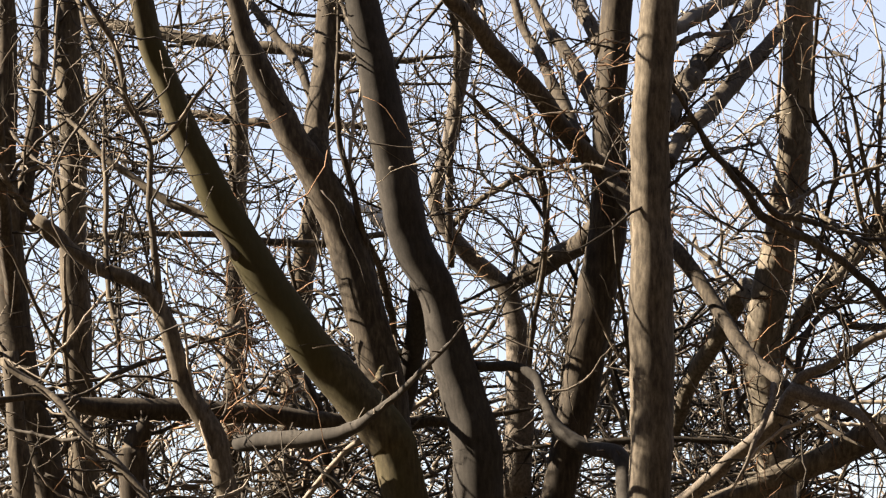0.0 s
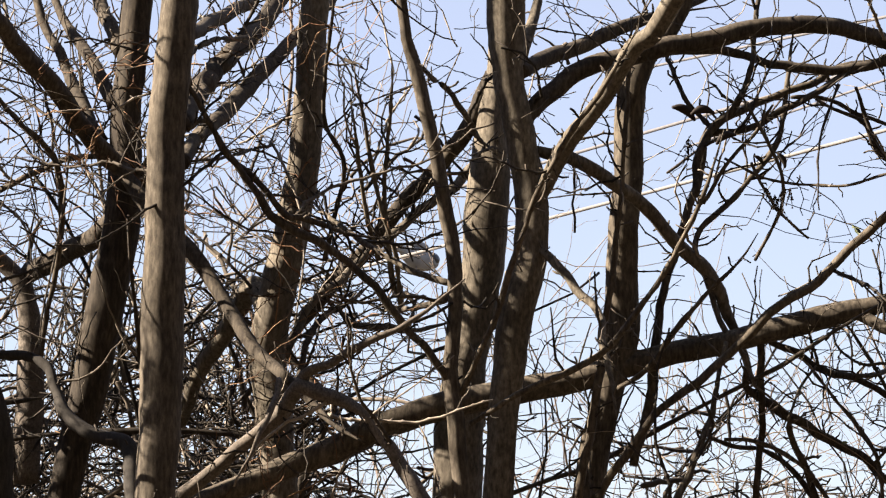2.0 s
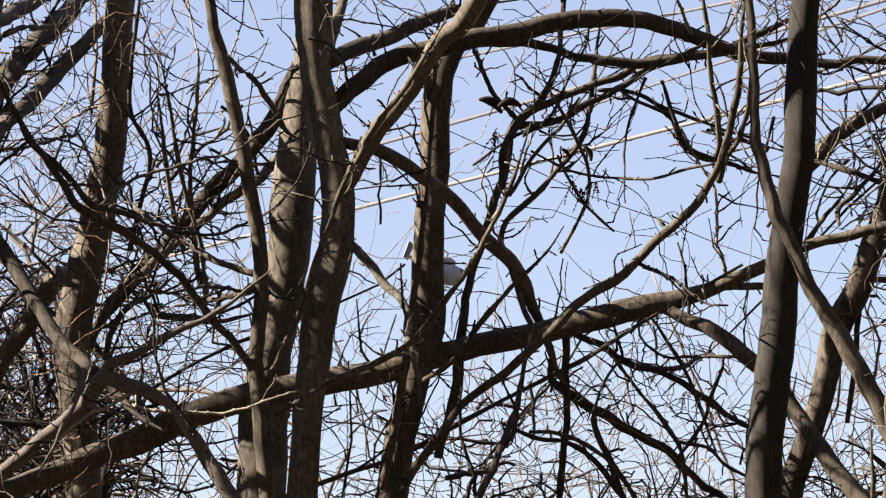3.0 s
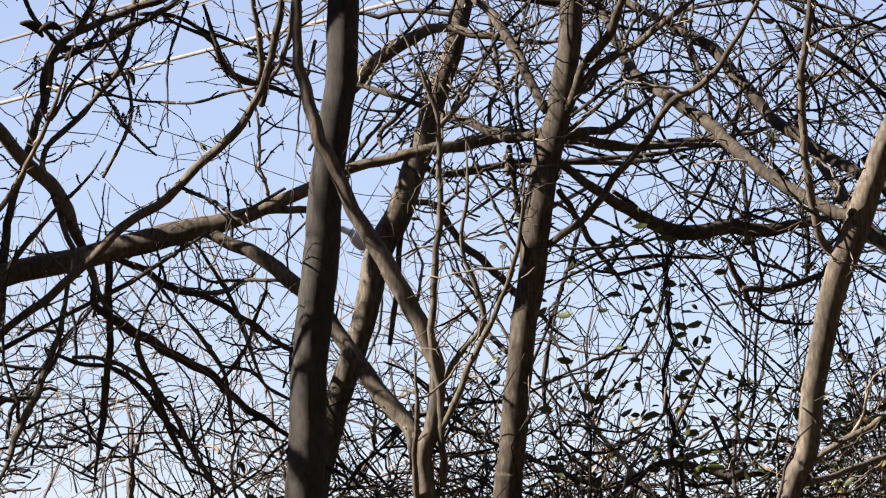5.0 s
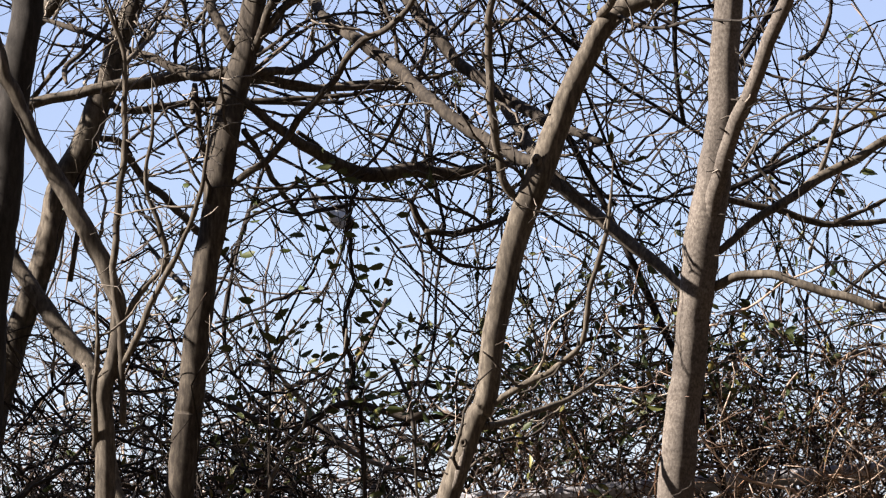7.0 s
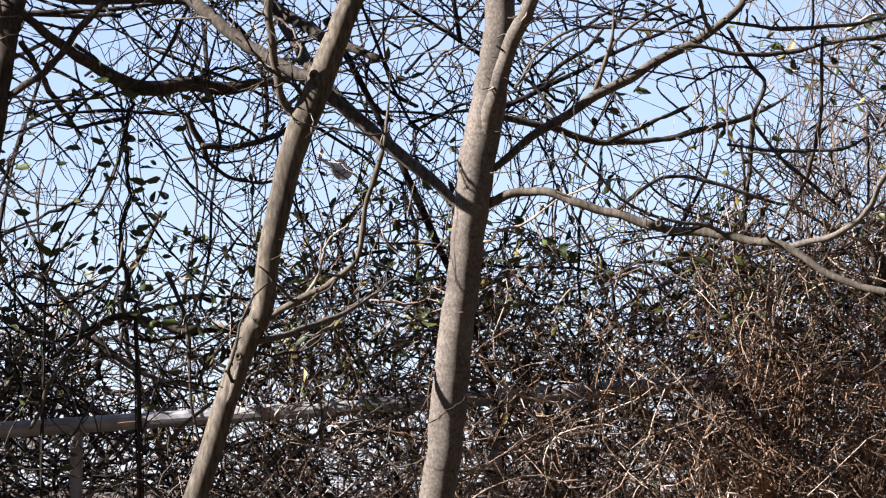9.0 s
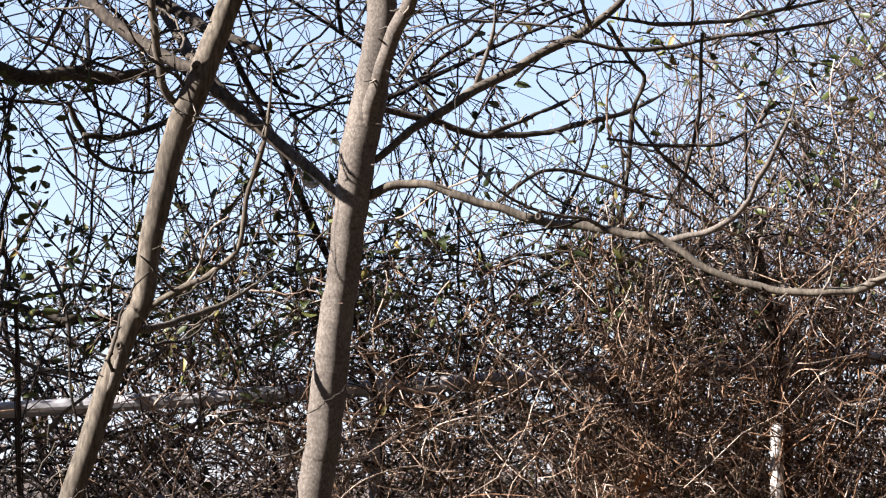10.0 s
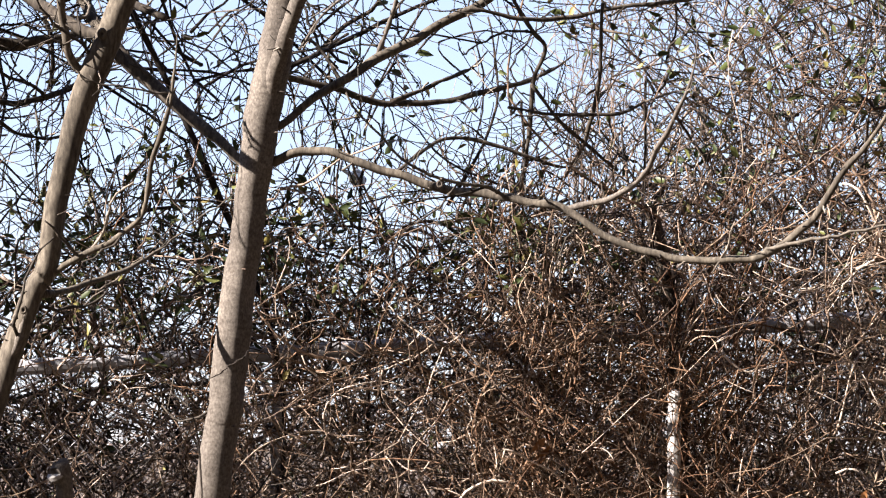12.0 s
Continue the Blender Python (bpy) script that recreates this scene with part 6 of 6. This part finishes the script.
def fence():
    f = thing("chain_link_fence", "galvanised chain-link fence buried in the hedge", "fence")
    top = lambda az: 1.783 + (az - 18) * 0.0185
    stops = [12, 18.4, 24.3, 29.95, 35.2]
    for az0, az1 in zip(stops, stops[1:]):
        bm = bmesh.new()
        cylinder(bm, polar(az0, 14.97, top(az0)), polar(az1, 14.97, top(az1)), 0.03)
        part("rail", bm, galvanised, f)
    for az in stops[1:-1]:
        bm = bmesh.new()
        near = 14.5 if az == 29.95 else 15.03
        cylinder(bm, polar(az, near, -0.2), polar(az, near, top(az) - (0.25 if az == 29.95 else 0.02)), 0.024)
        if az == 29.95:
            bmesh.ops.create_uvsphere(bm, u_segments=12, v_segments=6, radius=0.027, matrix=Matrix.Translation(polar(az, near, top(az) - 0.25)))
        part("post", bm, post_mat if az == 29.95 else galvanised, f, "white post with flaking paint" if az == 29.95 else "")
    bag = Strands()
    for k in range(-40, 190):
        for way in (1, -1):
            pts = []
            for j in range(0, 28):
                z = j * 0.07
                az = 13 + (k * 0.065 + way * z) / 15.01 * 57.3
                if 13 < az < 34 and z < top(az):
                    pts.append(polar(az, 15.01 + 0.003 * way, z))
            if len(pts) > 2:
                bag.tube(pts, np.full(len(pts), 0.0014), 3)
    tagged(under(new("wire_mesh", bag.mesh("wire_mesh", galvanised)), f), "diamond wire mesh", kind="stuff")


fence()


# ---- overhead cables ----
def cable(label, a, b, r, mat, sag=0.25):
    bag = Strands()
    a, b = np.array(a), np.array(b)
    u = np.linspace(0, 1, 24)[:, None]
    c = a + (b - a) * u - np.array([0, 0, sag]) * 4 * u * (1 - u)
    bag.tube(c, np.full(24, r), 8)
    return tagged(new("overhead_cable", bag.mesh("overhead_cable", mat)), label, "cable", "overhead cables")


cable("thick pale overhead cable", (1.38, 49.65, 6.10), (13.04, 22.82, 7.09), 0.0182, wire_mat, 0.0)
cable("thin grey overhead cable", (6.02, 49.75, 8.05), (9.87, 32.71, 7.67), 0.019, thin_wire, 0.0)
cable("thin grey overhead cable", (9.18, 51.24, 8.83), (10.52, 34.52, 8.00), 0.015, thin_wire, 0.0)
cable("thin grey overhead cable", (8.59, 51.36, 9.82), (10.70, 34.49, 8.27), 0.017, thin_wire, 0.0)

def stump():
    """A cut stem end standing up from the hedge."""
    s = thing("cut_stump", "pale sawn-off stem standing in the hedge", "stump", "", STUMP[0])
    c = spline([(*STUMP[0], 0.032), (*STUMP[1], 0.03), (*STUMP[2], 0.029)], 5)
    bag = Strands()
    bag.tube(c[:, :3], c[:, 3:] * np.random.default_rng(5).uniform(0.94, 1.06, (len(c), 12)), 12)
    under(new("stem", bag.mesh("stem", bark_pale)), s)
    bm = bmesh.new()
    d = Vector(STUMP[2]) - Vector(STUMP[1])
    bmesh.ops.create_cone(bm, cap_ends=True, segments=14, radius1=0.03, radius2=0.027, depth=0.012, matrix=Matrix.Translation(STUMP[2]) @ d.to_track_quat("Z", "Y").to_matrix().to_4x4())
    under(part("cut_face", bm, post_mat, s, "pale sawn end"), s)


dead_stem = tree("dark dead stem standing out of the hedge", bark_dark)
limb(dead_stem, "trunk", (7.27, 12.84, 2.47, 0.012), (7.29, 12.83, 2.42, 0.024), (7.33, 12.81, 2.2, 0.03), (7.37, 12.79, 1.96, 0.028), (7.44, 12.83, 1.0, 0.032), (7.46, 12.85, -0.2, 0.04))


def dry_leaf(p, size, turn):
    bag = Strands()
    bag.leaf((0, 0, 0), (0, 0, 1), (1, 0, 0), size)
    ob = tagged(new("dry_leaf", bag.mesh("dry_leaf", dry_mat)), "rust-orange withered leaf caught in the hedge", "leaf", "dry leaves")
    ob.matrix_world = Matrix.Translation(p) @ pose(0, 0, 0, *turn)


for k, (x, y, z) in enumerate(((6.786, 12.70, 1.60), (6.80, 12.69, 1.57), (6.795, 12.70, 1.53), (6.812, 12.69, 1.55), (7.82, 12.09, 1.40), (7.77, 12.12, 1.38), (7.85, 12.08, 1.44))):
    dry_leaf((x, y, z), 0.075 + 0.012 * (k % 3), (20 * k - 160, 35 - 15 * k, 25 * k))

STUMP = ((5.276, 13.398, -0.1), (5.232, 13.416, 1.343), (5.176, 13.384, 1.439))
stump()

# ---- curled dead leaves caught on branches ----
def curled_leaf(p, size, turn):
    bag = Strands()
    u = np.linspace(0, 1, 7)
    c = np.stack([(u - 0.5) * size, 0 * u, 0.18 * size * np.sin(u * 3.1)], 1)
    bag.tube(c, size * 0.17 * np.sin(np.clip(u, 0.06, 0.94) * 3.1416) ** 0.7, 7)
    ob = tagged(new("dead_leaf", bag.mesh("dead_leaf", dry_dark)), "curled dark dead leaf caught on a branch", "leaf", "dead leaves")
    ob.matrix_world = Matrix.Translation(p) @ pose(0, 0, 0, 0, turn, 20)


dry_dark = plain("dark_dead_leaf", (0.022, 0.016, 0.012), 0.8)
curled_leaf((2.528, 14.075, 3.711), 0.101, 25)
curled_leaf((2.595, 14.063, 3.711), 0.095, -5)
curled_leaf((2.675, 14.048, 3.618), 0.088, -25)
curled_leaf((2.786, 14.026, 3.543), 0.047, 40)
curled_leaf((2.864, 14.010, 3.542), 0.061, 60)

# ---- dry seed clusters hanging on thin stalks ----
def seed_cluster(p, size, seed):
    rng = np.random.default_rng(seed)
    e = thing("seed_cluster", "dangling cluster of small dry seeds", "seeds", "seed clusters", p)
    stalk, seeds = Strands(), Strands()
    top = np.array(p)
    for _ in range(7):
        h = rng.normal(0, 0.4, 3) - (0, 0, 1)
        c = zigzag(rng, top, h / np.linalg.norm(h), size * rng.uniform(0.5, 1.2), size / 6, 0.22, 0.0, 0.1)
        stalk.tube(c, np.full(len(c), 0.0011), 3)
        for q in c[1:]:
            s = rng.uniform(0.0022, 0.0036)
            seeds.tube([q + (0, 0, s * v) for v in (-1, -0.5, 0.5, 1)], [s * 0.3, s, s, s * 0.3], 5)
    under(new("stalk", stalk.mesh("stalk", twig_mat)), e)
    tagged(under(new("seed", seeds.mesh("seed", dry_dark)), e), "small round dry seeds", kind="stuff")


seed_cluster((2.601, 14.366, 3.649), 0.08, 0)
seed_cluster((2.922, 14.305, 4.019), 0.07, 1)
seed_cluster((2.922, 14.305, 3.471), 0.09, 2)
seed_cluster((3.260, 14.231, 2.722), 0.08, 3)
seed_cluster((2.870, 14.315, 3.485), 0.08, 4)
seed_cluster((2.954, 14.298, 3.484), 0.08, 5)
seed_cluster((2.598, 14.367, 3.667), 0.10, 6)
seed_cluster((2.900, 14.309, 3.460), 0.08, 7)


# ---- knots and branch collars ----
def knot(t, p, r, mat, rim):
    """A ring of callus bark round a dark healed hole."""
    bm = bmesh.new()
    at = Vector(p)
    face = Matrix.Translation(at) @ (Vector((0, 0, EYE_Z)) - at).to_track_quat("Z", "Y").to_matrix().to_4x4()
    n, m = 14, 7
    ring = [[bm.verts.new(face @ Vector(((r + rim * math.cos(b)) * math.cos(a), (r + rim * math.cos(b)) * 1.25 * math.sin(a), rim * math.sin(b)))) for b in (6.2832 * j / m for j in range(m))] for a in (6.2832 * i / n for i in range(n))]
    for i in range(n):
        for j in range(m):
            bm.faces.new((ring[i][j], ring[(i + 1) % n][j], ring[(i + 1) % n][(j + 1) % m], ring[i][(j + 1) % m])).smooth = True
    under(part("knot", bm, bpy.data.materials[t["bark"]], t, "swollen knot"), t)
    bm = bmesh.new()
    bmesh.ops.create_uvsphere(bm, u_segments=12, v_segments=8, radius=r, matrix=face @ Matrix.Diagonal((1, 1.25, 0.35, 1)))
    under(part("hollow", bm, mat, t, "dark healed hollow"), t)


knot(bent, (4.745, 12.596, 1.999), 0.0080, dry_dark, 0.0050)
knot(bent, (4.971, 12.498, 2.932), 0.0100, dry_dark, 0.0070)
knot(main_pale, (6.144, 12.290, 2.463), 0.0080, dry_dark, 0.0040)
knot(slim, (1.716, 14.177, 2.770), 0.0090, dry_dark, 0.0050)

# ---- helicopter far behind the trees ----
def helicopter():
    h = thing("helicopter", "pale grey helicopter flying low beyond the trees", "helicopter")
    bm = bmesh.new()
    bmesh.ops.create_uvsphere(bm, u_segments=24, v_segments=14, radius=1)
    for v in bm.verts:
        k = 1.0 - 0.35 * max(0, -v.co.y) ** 2
        v.co = Vector((v.co.x * 1.25 * k, v.co.y * 3.1, v.co.z * 1.35 * k + (0.35 if v.co.y < 0 else 0) * abs(v.co.y)))
    body = part("fuselage", bm, hull_mat, h)
    bm = bmesh.new()
    bmesh.ops.create_uvsphere(bm, u_segments=20, v_segments=10, radius=1)
    for v in bm.verts:
        v.co = Vector((v.co.x * 1.12, 1.7 + v.co.y * 1.35, 0.28 + v.co.z * 0.85))
    part("windscreen", bm, glass_dark, body)
    bm = bmesh.new()
    bmesh.ops.create_cone(bm, cap_ends=True, segments=14, radius1=0.55, radius2=0.2, depth=5.4, matrix=pose(0, -4.6, 0.75, 86))
    part("tail_boom", bm, hull_mat, h)
    for name, size, at, tilt in (("tail_fin", (0.14, 0.9, 2.1), (0, -7.1, 1.6), -18), ("stabiliser", (2.6, 0.6, 0.1), (0, -6.1, 0.9), 0)):
        bm = bmesh.new()
        bmesh.ops.create_cube(bm, size=1, matrix=pose(*at, tilt) @ Matrix.Diagonal((*size, 1)))
        bmesh.ops.bevel(bm, geom=bm.edges[:], offset=0.04, segments=1)
        part(name, bm, dark_metal, h)
    bm = bmesh.new()
    bmesh.ops.create_uvsphere(bm, u_segments=16, v_segments=8, radius=1, matrix=pose(0, -0.3, 1.5) @ Matrix.Diagonal((0.7, 1.6, 0.5, 1)))
    part("engine_cowling", bm, hull_mat, h)
    for x in (-1.05, 1.05):
        bm = bmesh.new()
        cylinder(bm, (x, -1.8, -1.75), (x, 2.2, -1.75), 0.07, 8)
        cylinder(bm, (x, -0.9, -1.75), (x * 0.6, -0.9, -1.0), 0.06, 8)
        cylinder(bm, (x, 1.2, -1.75), (x * 0.6, 1.2, -1.0), 0.06, 8)
        part("skid", bm, dark_metal, h)
    rotor = new("rotor")
    bm = bmesh.new()
    cylinder(bm, (0, 0, -0.6), (0, 0, 0.15), 0.12, 10)
    rotor.data = None
    rotor.parent = h
    rotor.location = (0, -0.2, 2.4)
    part("mast", bm, dark_metal, rotor)
    for k in range(3):
        bm = bmesh.new()
        bmesh.ops.create_cube(bm, size=1, matrix=pose(0, 0, 0, 0, 0, 120 * k) @ pose(2.9, 0, 0.1) @ Matrix.Diagonal((5.4, 0.24, 0.05, 1)))
        part("blade", bm, dark_metal, rotor)
    return h, rotor


craft, craft_rotor = helicopter()


def motions():
    """The helicopter flies on a straight level course away to the right, its rotor turning."""
    heading = math.degrees(math.atan2(-(CRAFT[-1][1] - CRAFT[0][1]), CRAFT[-1][2] - CRAFT[0][2]))
    walk(craft, [(t, pose(x, y, z, -5, 4, heading)) for t, x, y, z in CRAFT])
    walk(craft_rotor, [(t / 10, pose(0, -0.2, 2.4, 0, 0, 74 * t)) for t in range(121)])


CRAFT = [(0.0, -5.6, 442.3, 55.9), (2.0, 53.7, 475.3, 55.1), (4.0, 112.4, 513.2, 54.4), (6.0, 170.4, 556.2, 53.6), (8.0, 227.7, 604.2, 52.8), (10.0, 284.3, 657.3, 52.1), (12.0, 340.1, 715.3, 51.3)]
motions()
